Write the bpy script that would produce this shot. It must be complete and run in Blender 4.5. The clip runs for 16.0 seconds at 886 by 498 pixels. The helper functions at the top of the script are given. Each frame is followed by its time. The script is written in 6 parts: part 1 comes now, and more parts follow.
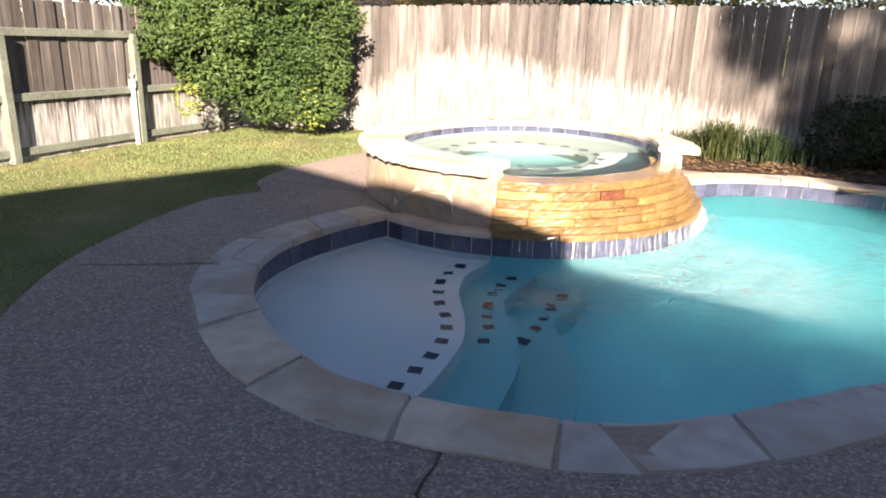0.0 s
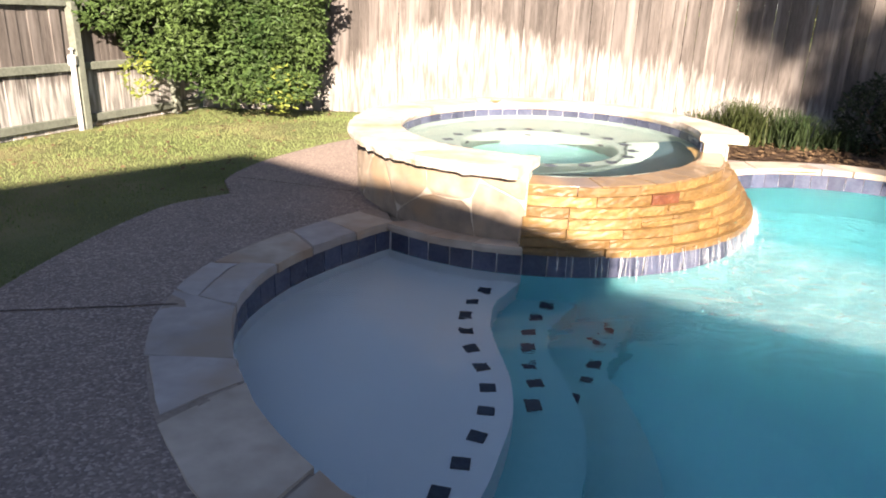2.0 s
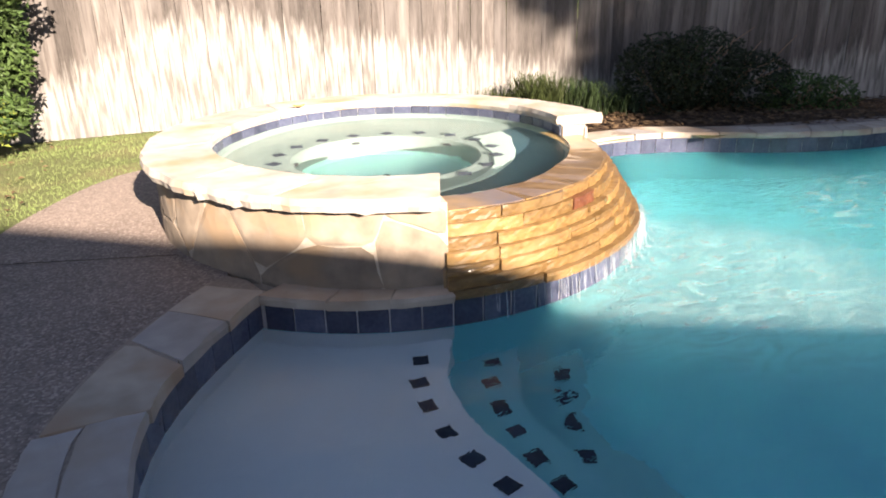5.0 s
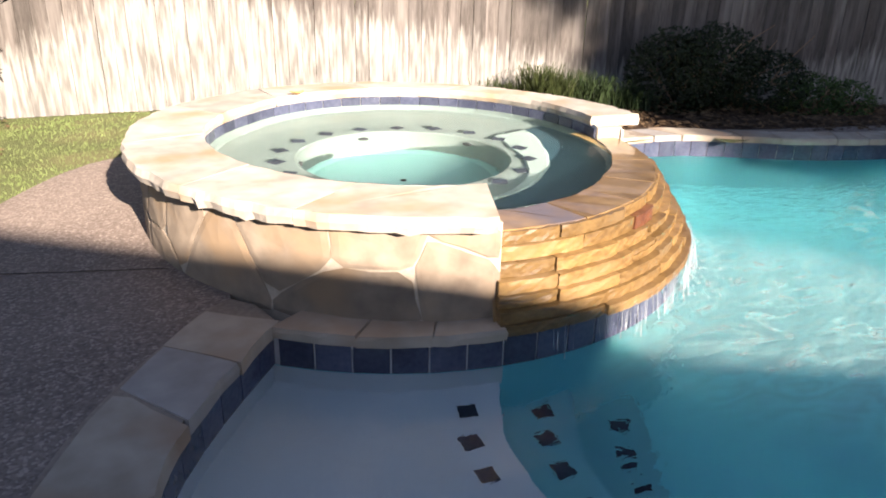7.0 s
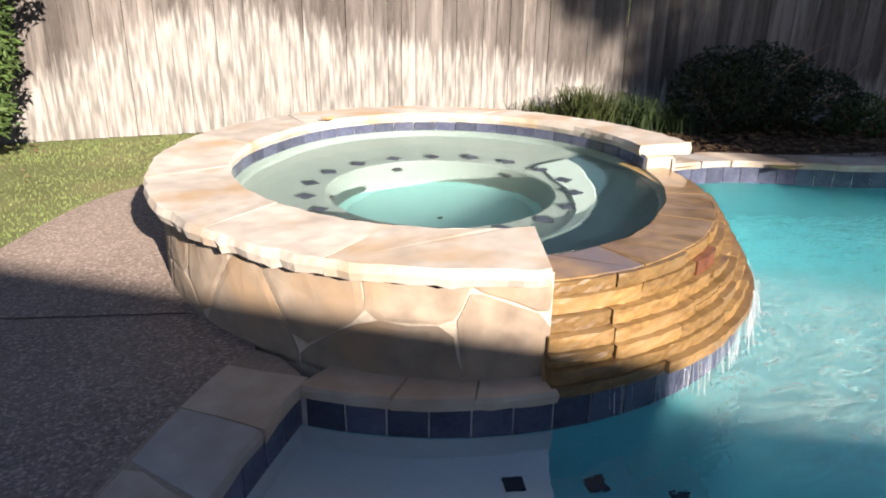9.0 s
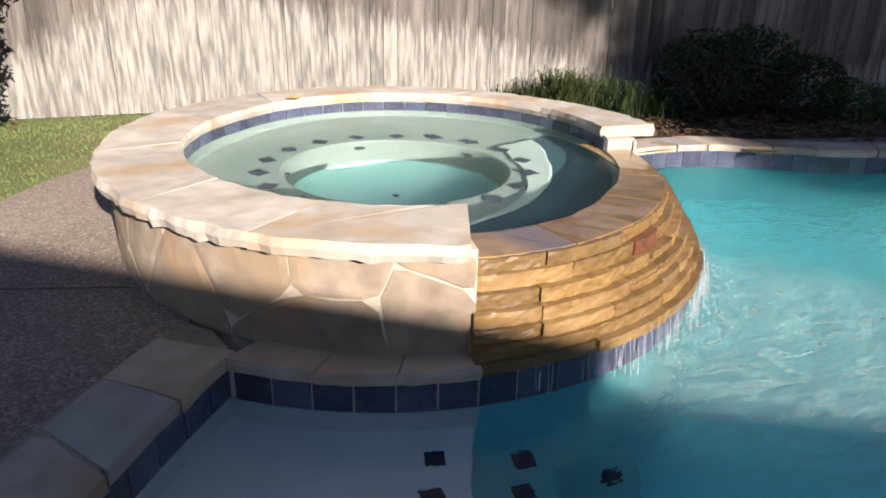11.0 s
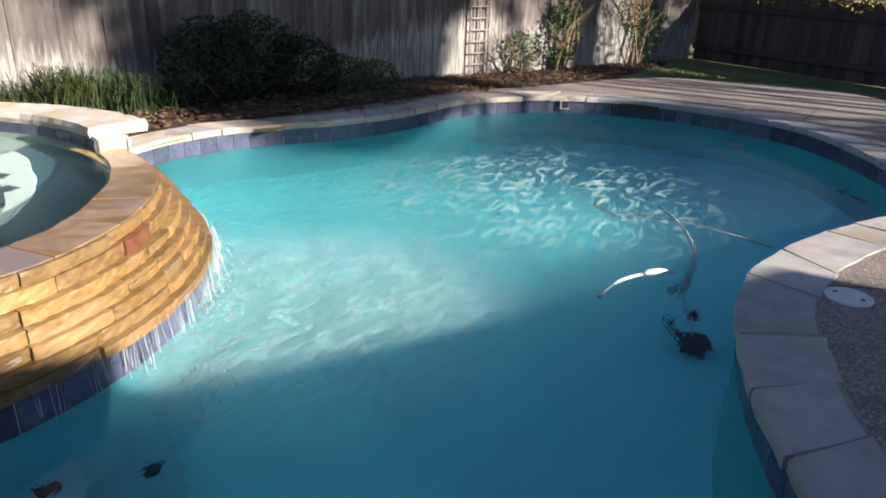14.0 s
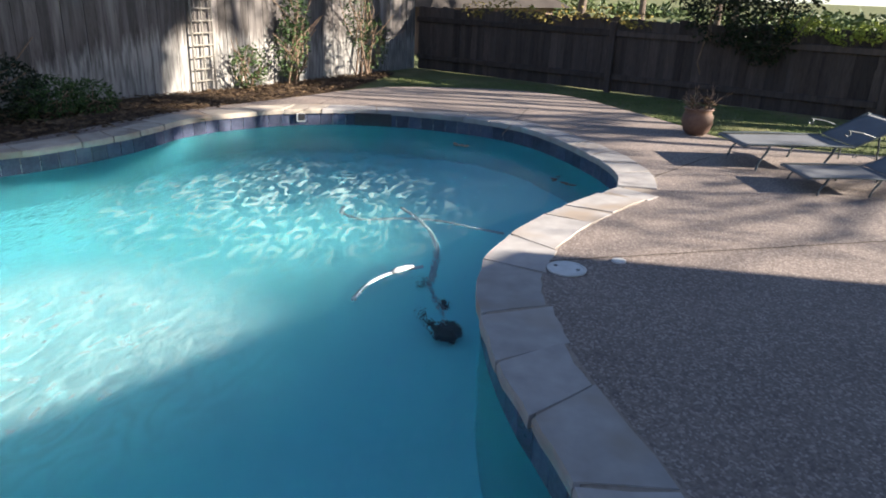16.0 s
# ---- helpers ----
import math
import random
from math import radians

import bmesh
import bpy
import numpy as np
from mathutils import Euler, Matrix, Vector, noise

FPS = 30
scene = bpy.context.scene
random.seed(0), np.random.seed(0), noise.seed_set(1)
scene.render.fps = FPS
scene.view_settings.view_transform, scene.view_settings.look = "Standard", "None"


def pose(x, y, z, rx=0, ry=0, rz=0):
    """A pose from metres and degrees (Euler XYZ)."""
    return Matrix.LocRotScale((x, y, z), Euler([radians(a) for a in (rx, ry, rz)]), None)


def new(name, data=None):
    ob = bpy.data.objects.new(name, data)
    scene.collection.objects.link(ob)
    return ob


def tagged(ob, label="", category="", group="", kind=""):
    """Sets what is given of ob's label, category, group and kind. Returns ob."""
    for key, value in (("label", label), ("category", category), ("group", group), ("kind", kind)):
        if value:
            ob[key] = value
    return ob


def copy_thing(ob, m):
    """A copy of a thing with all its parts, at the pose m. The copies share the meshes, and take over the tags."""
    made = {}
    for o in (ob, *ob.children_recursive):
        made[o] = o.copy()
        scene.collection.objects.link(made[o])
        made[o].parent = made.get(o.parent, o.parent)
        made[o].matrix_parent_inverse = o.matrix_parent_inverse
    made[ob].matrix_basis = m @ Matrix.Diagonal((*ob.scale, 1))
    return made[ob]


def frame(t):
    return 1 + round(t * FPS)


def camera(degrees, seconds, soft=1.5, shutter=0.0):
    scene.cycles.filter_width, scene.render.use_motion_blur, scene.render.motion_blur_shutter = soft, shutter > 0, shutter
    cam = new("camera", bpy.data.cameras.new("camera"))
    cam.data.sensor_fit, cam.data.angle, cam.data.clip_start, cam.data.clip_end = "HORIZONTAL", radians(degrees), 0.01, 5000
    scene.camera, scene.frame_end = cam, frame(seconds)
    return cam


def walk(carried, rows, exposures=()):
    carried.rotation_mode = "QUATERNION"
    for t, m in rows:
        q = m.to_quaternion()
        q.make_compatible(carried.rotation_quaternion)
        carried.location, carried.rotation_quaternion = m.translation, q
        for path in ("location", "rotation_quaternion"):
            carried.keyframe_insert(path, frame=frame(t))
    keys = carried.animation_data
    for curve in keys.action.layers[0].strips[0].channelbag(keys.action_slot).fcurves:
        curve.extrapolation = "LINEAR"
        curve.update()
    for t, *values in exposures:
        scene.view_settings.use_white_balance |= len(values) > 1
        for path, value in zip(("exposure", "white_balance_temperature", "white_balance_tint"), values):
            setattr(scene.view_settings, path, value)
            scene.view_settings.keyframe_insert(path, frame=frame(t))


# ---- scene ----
from mathutils import geometry

cam = camera(64.3, 16.0, soft=1.9)
# seconds, eye x y z, yaw, pitch, roll
ROWS = [
    (0.0, 0.000, 0.000, 1.450, 1.64, -17.33, -1.68),
    (0.5, -0.054, 0.256, 1.432, -0.06, -17.85, -2.88),
    (1.0, -0.193, 0.504, 1.406, -2.50, -18.44, -0.72),
    (1.5, -0.269, 0.782, 1.406, -2.73, -18.58, -0.96),
    (2.0, -0.375, 1.054, 1.401, -1.44, -19.32, -1.89),
    (2.5, -0.561, 1.305, 1.390, -7.34, -20.85, 2.67),
    (3.0, -0.715, 1.532, 1.375, -9.44, -19.87, 1.82),
    (3.5, -0.849, 1.786, 1.373, -12.50, -19.60, 3.26),
    (4.0, -0.963, 1.979, 1.378, -18.93, -19.46, 2.33),
    (6.5, -1.241, 2.877, 1.364, -28.85, -21.64, 0.16),
    (7.0, -1.221, 3.030, 1.347, -28.69, -21.60, -1.22),
    (7.5, -1.146, 3.164, 1.355, -26.17, -21.31, -0.68),
    (8.0, -1.140, 3.253, 1.362, -26.30, -22.38, -2.11),
    (8.5, -1.147, 3.323, 1.381, -26.72, -20.33, -0.99),
    (11.0, -0.864, 3.172, 1.354, -25.50, -21.74, -1.16),
    (11.5, -0.772, 3.085, 1.383, -31.65, -21.09, -0.14),
    (12.0, -0.745, 3.014, 1.389, -37.00, -21.24, 1.05),
    (12.5, -0.713, 2.956, 1.402, -42.40, -22.24, -0.17),
    (13.0, -0.731, 2.937, 1.430, -47.60, -23.12, -1.02),
    (13.5, -0.762, 2.864, 1.455, -54.07, -22.67, -1.52),
    (14.0, -0.683, 2.790, 1.443, -60.39, -22.28, -1.60),
    (14.5, -0.733, 2.775, 1.449, -68.65, -21.33, 0.33),
    (15.0, -0.738, 2.812, 1.429, -73.95, -20.99, -1.46),
    (15.5, -0.709, 2.772, 1.423, -78.45, -20.63, -1.99),
    (16.0, -0.690, 2.734, 1.423, -81.11, -20.49, -2.15),
]
walk(cam, [(t, pose(x, y, z, 90 + pitch, roll, yaw)) for t, x, y, z, yaw, pitch, roll in ROWS],
     [(0.0, 2.52, 7250, 20), (4.0, 2.34, 7200, 19), (8.5, 1.94, 6800, 17), (11.0, 1.54, 6550, 15), (12.5, 1.66, 6500, 14), (13.3, 1.88, 6500, 13), (14.5, 2.06, 6400, 12), (16.0, 2.46, 6500, 12)])

# ---- light ----
SUN_ELEVATION, SUN_TURN = 20.4, 1.5          # degrees; the sun stands behind the house, over -y
world = bpy.data.worlds.new("sky")
scene.world = world
world.use_nodes = True
sky = world.node_tree.nodes.new("ShaderNodeTexSky")
sky.sky_type, sky.sun_disc = "NISHITA", False
sky.sun_elevation, sky.sun_rotation = radians(SUN_ELEVATION), radians(180 + SUN_TURN)
sky.air_density, sky.dust_density, sky.ozone_density = 0.6, 0.3, 1.0
backing = world.node_tree.nodes["Background"]
backing.inputs["Strength"].default_value = 0.05
world.node_tree.links.new(sky.outputs[0], backing.inputs[0])
sun = new("sun", bpy.data.lights.new("sun", "SUN"))
sun.data.energy, sun.data.angle, sun.data.color = 4.3, radians(0.55), (1.0, 0.92, 0.80)
sun.matrix_world = pose(0, -20, 20, 90 - SUN_ELEVATION, 0, SUN_TURN)


# ---- materials ----
def material(name, dark, light, rough=0.7, grain=40.0, patch=3.0, bump=0.25, depth=0.01, per=0.0, tone=None, metal=0.0, island=False,
             stretch=(1, 1, 1), spec=0.5, coords="Object", wet=None, back=0.15):
    """Two-scale noise between two colours, with fine relief; per: how far each object or island strays in brightness; tone: a third
    colour that stains in broad patches; back: how strongly the rough surface scatters light back."""
    m = bpy.data.materials.new(name)
    m.use_nodes = True
    n, l = m.node_tree.nodes, m.node_tree.links
    b = n["Principled BSDF"]
    at = n.new("ShaderNodeTexCoord")
    mp = n.new("ShaderNodeMapping")
    mp.inputs["Scale"].default_value = stretch
    l.new(at.outputs[coords], mp.inputs[0])
    if per and not island:
        own_place, spread = n.new("ShaderNodeObjectInfo"), n.new("ShaderNodeMath")
        spread.operation, spread.inputs[1].default_value = "MULTIPLY", 23.0
        l.new(own_place.outputs["Random"], spread.inputs[0]), l.new(spread.outputs[0], mp.inputs["Location"])
    fine, wide = n.new("ShaderNodeTexNoise"), n.new("ShaderNodeTexNoise")
    fine.inputs["Scale"].default_value, fine.inputs["Detail"].default_value = grain, 5
    wide.inputs["Scale"].default_value, wide.inputs["Detail"].default_value = patch, 4
    l.new(mp.outputs[0], fine.inputs[0]), l.new(mp.outputs[0], wide.inputs[0])
    mix = n.new("ShaderNodeMix")
    mix.data_type = "RGBA"
    mix.inputs[6].default_value, mix.inputs[7].default_value = (*dark, 1), (*light, 1)
    add = n.new("ShaderNodeMath")
    add.operation = "MULTIPLY_ADD"
    add.inputs[1].default_value = 0.55
    l.new(fine.outputs[0], add.inputs[0])
    half = n.new("ShaderNodeMath")
    half.operation = "MULTIPLY"
    half.inputs[1].default_value = 0.55
    l.new(wide.outputs[0], half.inputs[0]), l.new(half.outputs[0], add.inputs[2])
    ramp = n.new("ShaderNodeMapRange")
    ramp.inputs[1].default_value, ramp.inputs[2].default_value = 0.35, 0.75
    l.new(add.outputs[0], ramp.inputs[0]), l.new(ramp.outputs[0], mix.inputs[0])
    col = mix.outputs[2]
    if tone:
        third, st = n.new("ShaderNodeMix"), n.new("ShaderNodeTexNoise")
        third.data_type = "RGBA"
        third.inputs[7].default_value = (*tone, 1)
        st.inputs["Scale"].default_value, st.inputs["Detail"].default_value = patch * 0.8, 3
        shift = n.new("ShaderNodeVectorMath")
        shift.inputs[1].default_value = (13.1, 7.7, 3.3)
        l.new(mp.outputs[0], shift.inputs[0]), l.new(shift.outputs[0], st.inputs[0])
        cut = n.new("ShaderNodeMapRange")
        cut.inputs[1].default_value, cut.inputs[2].default_value = 0.5, 0.68
        l.new(st.outputs[0], cut.inputs[0]), l.new(cut.outputs[0], third.inputs[0]), l.new(col, third.inputs[6])
        col = third.outputs[2]
    if per:
        own = n.new("ShaderNodeNewGeometry") if island else n.new("ShaderNodeObjectInfo")
        gain, hsv = n.new("ShaderNodeMapRange"), n.new("ShaderNodeHueSaturation")
        gain.inputs[3].default_value, gain.inputs[4].default_value = 1 - per, 1 + per
        l.new(own.outputs["Random Per Island" if island else "Random"], gain.inputs[0])
        l.new(gain.outputs[0], hsv.inputs["Value"]), l.new(col, hsv.inputs["Color"])
        col = hsv.outputs[0]
    l.new(col, b.inputs["Base Color"])
    b.inputs["Roughness"].default_value, b.inputs["Metallic"].default_value = rough, metal
    b.inputs["Specular IOR Level"].default_value = spec
    b.inputs["Diffuse Roughness"].default_value = back
    if wet:
        b.inputs["Coat Weight"].default_value, b.inputs["Coat Roughness"].default_value = wet, 0.08
    if bump:
        bp = n.new("ShaderNodeBump")
        bp.inputs["Strength"].default_value, bp.inputs["Distance"].default_value = bump, depth
        l.new(add.outputs[0], bp.inputs["Height"]), l.new(bp.outputs[0], b.inputs["Normal"])
    return m


def pebble_material():
    """Exposed aggregate: small rounded stones in a grey matrix."""
    m = material("aggregate", (0.128, 0.097, 0.084), (0.265, 0.21, 0.178), rough=0.8, grain=25, patch=1.3, bump=0, back=0.25)
    n, l = m.node_tree.nodes, m.node_tree.links
    b = n["Principled BSDF"]
    at = n.new("ShaderNodeTexCoord")
    v = n.new("ShaderNodeTexVoronoi")
    v.inputs["Scale"].default_value = 95
    l.new(at.outputs["Object"], v.inputs["Vector"])
    old = b.inputs["Base Color"].links[0].from_socket
    hs = n.new("ShaderNodeSeparateColor")
    l.new(v.outputs["Color"], hs.inputs[0])
    tint = n.new("ShaderNodeValToRGB")
    for k, (at_, c) in enumerate(((0.0, (0.045, 0.034, 0.03)), (0.35, (0.14, 0.107, 0.09)), (0.72, (0.225, 0.18, 0.15)), (1.0, (0.50, 0.43, 0.37)))):
        e = tint.color_ramp.elements[k] if k < 2 else tint.color_ramp.elements.new(at_)
        e.position, e.color = at_, (*c, 1)
    l.new(hs.outputs[0], tint.inputs[0])
    mix = n.new("ShaderNodeMix")
    mix.data_type = "RGBA"
    mix.inputs[0].default_value = 0.42
    l.new(old, mix.inputs[6]), l.new(tint.outputs[0], mix.inputs[7])
    l.new(mix.outputs[2], b.inputs["Base Color"])
    bp = n.new("ShaderNodeBump")
    bp.inputs["Strength"].default_value, bp.inputs["Distance"].default_value = 0.4, 0.003
    bp.invert = True
    l.new(v.outputs["Distance"], bp.inputs["Height"]), l.new(bp.outputs[0], b.inputs["Normal"])
    return m


def water_material(name, waves, strength, fine, murk, reach, milk=(0.40, 0.60, 0.58)):
    """Clear water; near the spillway a milky haze of fine bubbles also stands in for sunlight on the floor (murk: there
    and far off); the ripples run out as far as reach.
    """
    m = bpy.data.materials.new(name)
    m.use_nodes = True
    n, l = m.node_tree.nodes, m.node_tree.links
    n.remove(n["Principled BSDF"])
    body, shine, edge, weak, skin = n.new("ShaderNodeBsdfRefraction"), n.new("ShaderNodeBsdfGlossy"), n.new("ShaderNodeFresnel"), n.new("ShaderNodeMath"), n.new("ShaderNodeMixShader")
    body.inputs["Color"].default_value, body.inputs["IOR"].default_value, body.inputs["Roughness"].default_value = (0.92, 0.99, 1.0, 1), 1.33, 0.0
    shine.inputs["Roughness"].default_value, edge.inputs["IOR"].default_value = 0.03, 1.33
    weak.operation = "MULTIPLY"
    weak.inputs[1].default_value = 0.28
    l.new(edge.outputs[0], weak.inputs[0]), l.new(weak.outputs[0], skin.inputs[0]), l.new(body.outputs[0], skin.inputs[1]), l.new(shine.outputs[0], skin.inputs[2])
    haze = n.new("ShaderNodeBsdfDiffuse")
    haze.inputs["Color"].default_value = (*milk, 1)
    both = n.new("ShaderNodeMixShader")
    where = n.new("ShaderNodeNewGeometry")
    deep = n.new("ShaderNodeVectorMath")
    deep.operation = "DISTANCE"
    deep.inputs[1].default_value = (1.8, 5.0, -0.2)
    l.new(where.outputs["Position"], deep.inputs[0])
    much = n.new("ShaderNodeMapRange")
    much.interpolation_type = "SMOOTHSTEP"
    much.inputs[1].default_value, much.inputs[2].default_value = 0.55, 1.35
    much.inputs[3].default_value, much.inputs[4].default_value = murk[0], murk[1]
    l.new(deep.outputs["Value"], much.inputs[0])
    wisp, fade, gain = n.new("ShaderNodeTexNoise"), n.new("ShaderNodeMapRange"), n.new("ShaderNodeMath")
    wisp.inputs["Scale"].default_value, wisp.inputs["Detail"].default_value, wisp.inputs["Distortion"].default_value = 6.5, 3, 2.2
    streak_map = n.new("ShaderNodeMapping")
    streak_map.inputs["Rotation"].default_value, streak_map.inputs["Scale"].default_value = (0, 0, radians(32)), (0.55, 1.2, 1)
    l.new(where.outputs["Position"], streak_map.inputs[0]), l.new(streak_map.outputs[0], wisp.inputs[0])
    fade.inputs[1].default_value, fade.inputs[2].default_value, fade.inputs[3].default_value, fade.inputs[4].default_value = 0.40, 0.66, 0.62, 1.12
    gain.operation = "MULTIPLY"
    l.new(wisp.outputs[0], fade.inputs[0]), l.new(fade.outputs[0], gain.inputs[0]), l.new(much.outputs[0], gain.inputs[1])
    # a second, weaker band of streaky haze, painting rippled sunlight on the floor
    jet, spread, thin, sum_ = n.new("ShaderNodeVectorMath"), n.new("ShaderNodeMapRange"), n.new("ShaderNodeMapRange"), n.new("ShaderNodeMath")
    jet.operation = "DISTANCE"
    jet.inputs[1].default_value = (4.3, 4.8, -0.2)
    spread.interpolation_type = "SMOOTHSTEP"
    spread.inputs[1].default_value, spread.inputs[2].default_value, spread.inputs[3].default_value, spread.inputs[4].default_value = 0.5, 1.8, 0.50 * (murk[0] > 0.3), 0.0
    thin.inputs[1].default_value, thin.inputs[2].default_value = 0.52, 0.68
    sum_.operation = "MULTIPLY_ADD"
    l.new(where.outputs["Position"], jet.inputs[0]), l.new(jet.outputs["Value"], spread.inputs[0]), l.new(wisp.outputs[0], thin.inputs[0])
    l.new(spread.outputs[0], sum_.inputs[0]), l.new(thin.outputs[0], sum_.inputs[1]), l.new(gain.outputs[0], sum_.inputs[2]), l.new(sum_.outputs[0], both.inputs[0])
    l.new(skin.outputs[0], both.inputs[1]), l.new(haze.outputs[0], both.inputs[2]), l.new(both.outputs[0], n["Material Output"].inputs["Surface"])
    at = n.new("ShaderNodeTexCoord")
    mp = n.new("ShaderNodeMapping")
    mp.inputs["Rotation"].default_value, mp.inputs["Scale"].default_value = (0, 0, radians(32)), (0.85, 1.25, 1)
    l.new(at.outputs["Object"], mp.inputs[0])
    big, small = n.new("ShaderNodeTexNoise"), n.new("ShaderNodeTexNoise")
    big.inputs["Scale"].default_value, big.inputs["Detail"].default_value, big.inputs["Distortion"].default_value = waves, 2, 0.8
    small.inputs["Scale"].default_value, small.inputs["Detail"].default_value, small.inputs["Distortion"].default_value = fine, 2, 1.4
    l.new(mp.outputs[0], big.inputs[0]), l.new(mp.outputs[0], small.inputs[0])
    away = n.new("ShaderNodeVectorMath")
    away.operation = "DISTANCE"
    away.inputs[1].default_value = (3.5, 5.2, -0.2)
    l.new(at.outputs["Object"], away.inputs[0])
    near = n.new("ShaderNodeMapRange")
    near.inputs[1].default_value, near.inputs[2].default_value = 0.9, reach
    near.inputs[3].default_value, near.inputs[4].default_value = 1.0, 0.05
    l.new(away.outputs["Value"], near.inputs[0])
    split, calm, both_ways = n.new("ShaderNodeSeparateXYZ"), n.new("ShaderNodeMapRange"), n.new("ShaderNodeMath")
    calm.interpolation_type, both_ways.operation = "SMOOTHSTEP", "MULTIPLY"
    calm.inputs[1].default_value, calm.inputs[2].default_value, calm.inputs[3].default_value = 3.1, 4.6, 0.12
    l.new(at.outputs["Object"], split.inputs[0]), l.new(split.outputs["Y"], calm.inputs[0])
    l.new(near.outputs[0], both_ways.inputs[0]), l.new(calm.outputs[0], both_ways.inputs[1])
    mul = n.new("ShaderNodeMath")
    mul.operation = "MULTIPLY"
    l.new(small.outputs[0], mul.inputs[0]), l.new(both_ways.outputs[0], mul.inputs[1])
    add = n.new("ShaderNodeMath")
    add.operation = "MULTIPLY_ADD"
    add.inputs[1].default_value = 1.0
    swell = n.new("ShaderNodeMath")
    swell.operation = "MULTIPLY"
    l.new(big.outputs[0], swell.inputs[0]), l.new(calm.outputs[0], swell.inputs[1])
    l.new(mul.outputs[0], add.inputs[0]), l.new(swell.outputs[0], add.inputs[2])
    bp = n.new("ShaderNodeBump")
    bp.inputs["Strength"].default_value, bp.inputs["Distance"].default_value = strength, 0.045
    soft = n.new("ShaderNodeBump")
    soft.inputs["Strength"].default_value, soft.inputs["Distance"].default_value = 0.4 * strength, 0.045
    l.new(add.outputs[0], soft.inputs["Height"]), l.new(soft.outputs[0], haze.inputs["Normal"]), l.new(add.outputs[0], bp.inputs["Height"])
    for s in (body, shine, edge):
        l.new(bp.outputs[0], s.inputs["Normal"])
    return m


def picket_material(name, dark, light, stain):
    """Weathered fence board: grain and streaks run up the board."""
    return material(name, dark, light, rough=0.9, grain=14, patch=1.6, bump=0.5, depth=0.006, per=0.30, tone=stain, stretch=(9, 9, 0.7), spec=0.2, coords="Object")


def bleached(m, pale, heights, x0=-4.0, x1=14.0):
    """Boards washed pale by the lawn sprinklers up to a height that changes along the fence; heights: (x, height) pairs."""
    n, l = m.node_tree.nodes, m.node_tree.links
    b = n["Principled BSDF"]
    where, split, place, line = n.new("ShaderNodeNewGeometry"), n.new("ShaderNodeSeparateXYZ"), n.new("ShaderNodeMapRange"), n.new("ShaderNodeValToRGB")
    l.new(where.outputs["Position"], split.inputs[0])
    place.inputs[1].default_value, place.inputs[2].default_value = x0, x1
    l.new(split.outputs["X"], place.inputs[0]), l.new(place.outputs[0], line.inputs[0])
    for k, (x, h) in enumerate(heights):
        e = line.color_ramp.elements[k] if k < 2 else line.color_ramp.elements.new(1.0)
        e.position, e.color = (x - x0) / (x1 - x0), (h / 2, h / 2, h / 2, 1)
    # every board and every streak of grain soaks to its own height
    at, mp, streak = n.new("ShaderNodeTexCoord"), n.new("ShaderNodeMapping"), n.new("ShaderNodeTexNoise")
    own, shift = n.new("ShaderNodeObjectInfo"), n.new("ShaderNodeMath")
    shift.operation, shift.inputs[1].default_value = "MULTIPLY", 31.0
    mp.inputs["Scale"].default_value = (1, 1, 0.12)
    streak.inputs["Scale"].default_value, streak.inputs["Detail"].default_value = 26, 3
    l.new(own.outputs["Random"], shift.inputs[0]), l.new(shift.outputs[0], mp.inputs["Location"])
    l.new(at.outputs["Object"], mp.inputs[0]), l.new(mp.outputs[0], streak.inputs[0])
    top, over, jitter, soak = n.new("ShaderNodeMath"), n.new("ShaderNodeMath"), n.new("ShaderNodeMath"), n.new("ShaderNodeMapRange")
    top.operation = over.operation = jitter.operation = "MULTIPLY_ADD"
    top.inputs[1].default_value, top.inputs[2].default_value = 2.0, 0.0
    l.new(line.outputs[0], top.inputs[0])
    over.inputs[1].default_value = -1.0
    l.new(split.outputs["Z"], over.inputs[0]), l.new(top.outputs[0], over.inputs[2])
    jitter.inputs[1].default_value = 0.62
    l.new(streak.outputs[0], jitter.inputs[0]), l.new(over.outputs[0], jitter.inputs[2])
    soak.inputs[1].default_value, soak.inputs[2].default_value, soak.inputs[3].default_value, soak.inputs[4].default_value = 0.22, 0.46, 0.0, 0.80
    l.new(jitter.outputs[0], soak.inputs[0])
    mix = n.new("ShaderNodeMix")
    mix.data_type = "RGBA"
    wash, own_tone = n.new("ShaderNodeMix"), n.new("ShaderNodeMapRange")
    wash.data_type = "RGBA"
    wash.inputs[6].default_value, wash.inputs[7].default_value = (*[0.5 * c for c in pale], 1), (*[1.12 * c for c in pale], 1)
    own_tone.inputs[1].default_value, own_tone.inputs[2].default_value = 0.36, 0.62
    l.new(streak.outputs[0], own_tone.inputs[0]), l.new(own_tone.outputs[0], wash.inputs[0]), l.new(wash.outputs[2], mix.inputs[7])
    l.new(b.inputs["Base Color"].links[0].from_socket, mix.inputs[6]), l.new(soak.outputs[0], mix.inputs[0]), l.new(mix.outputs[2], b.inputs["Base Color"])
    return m


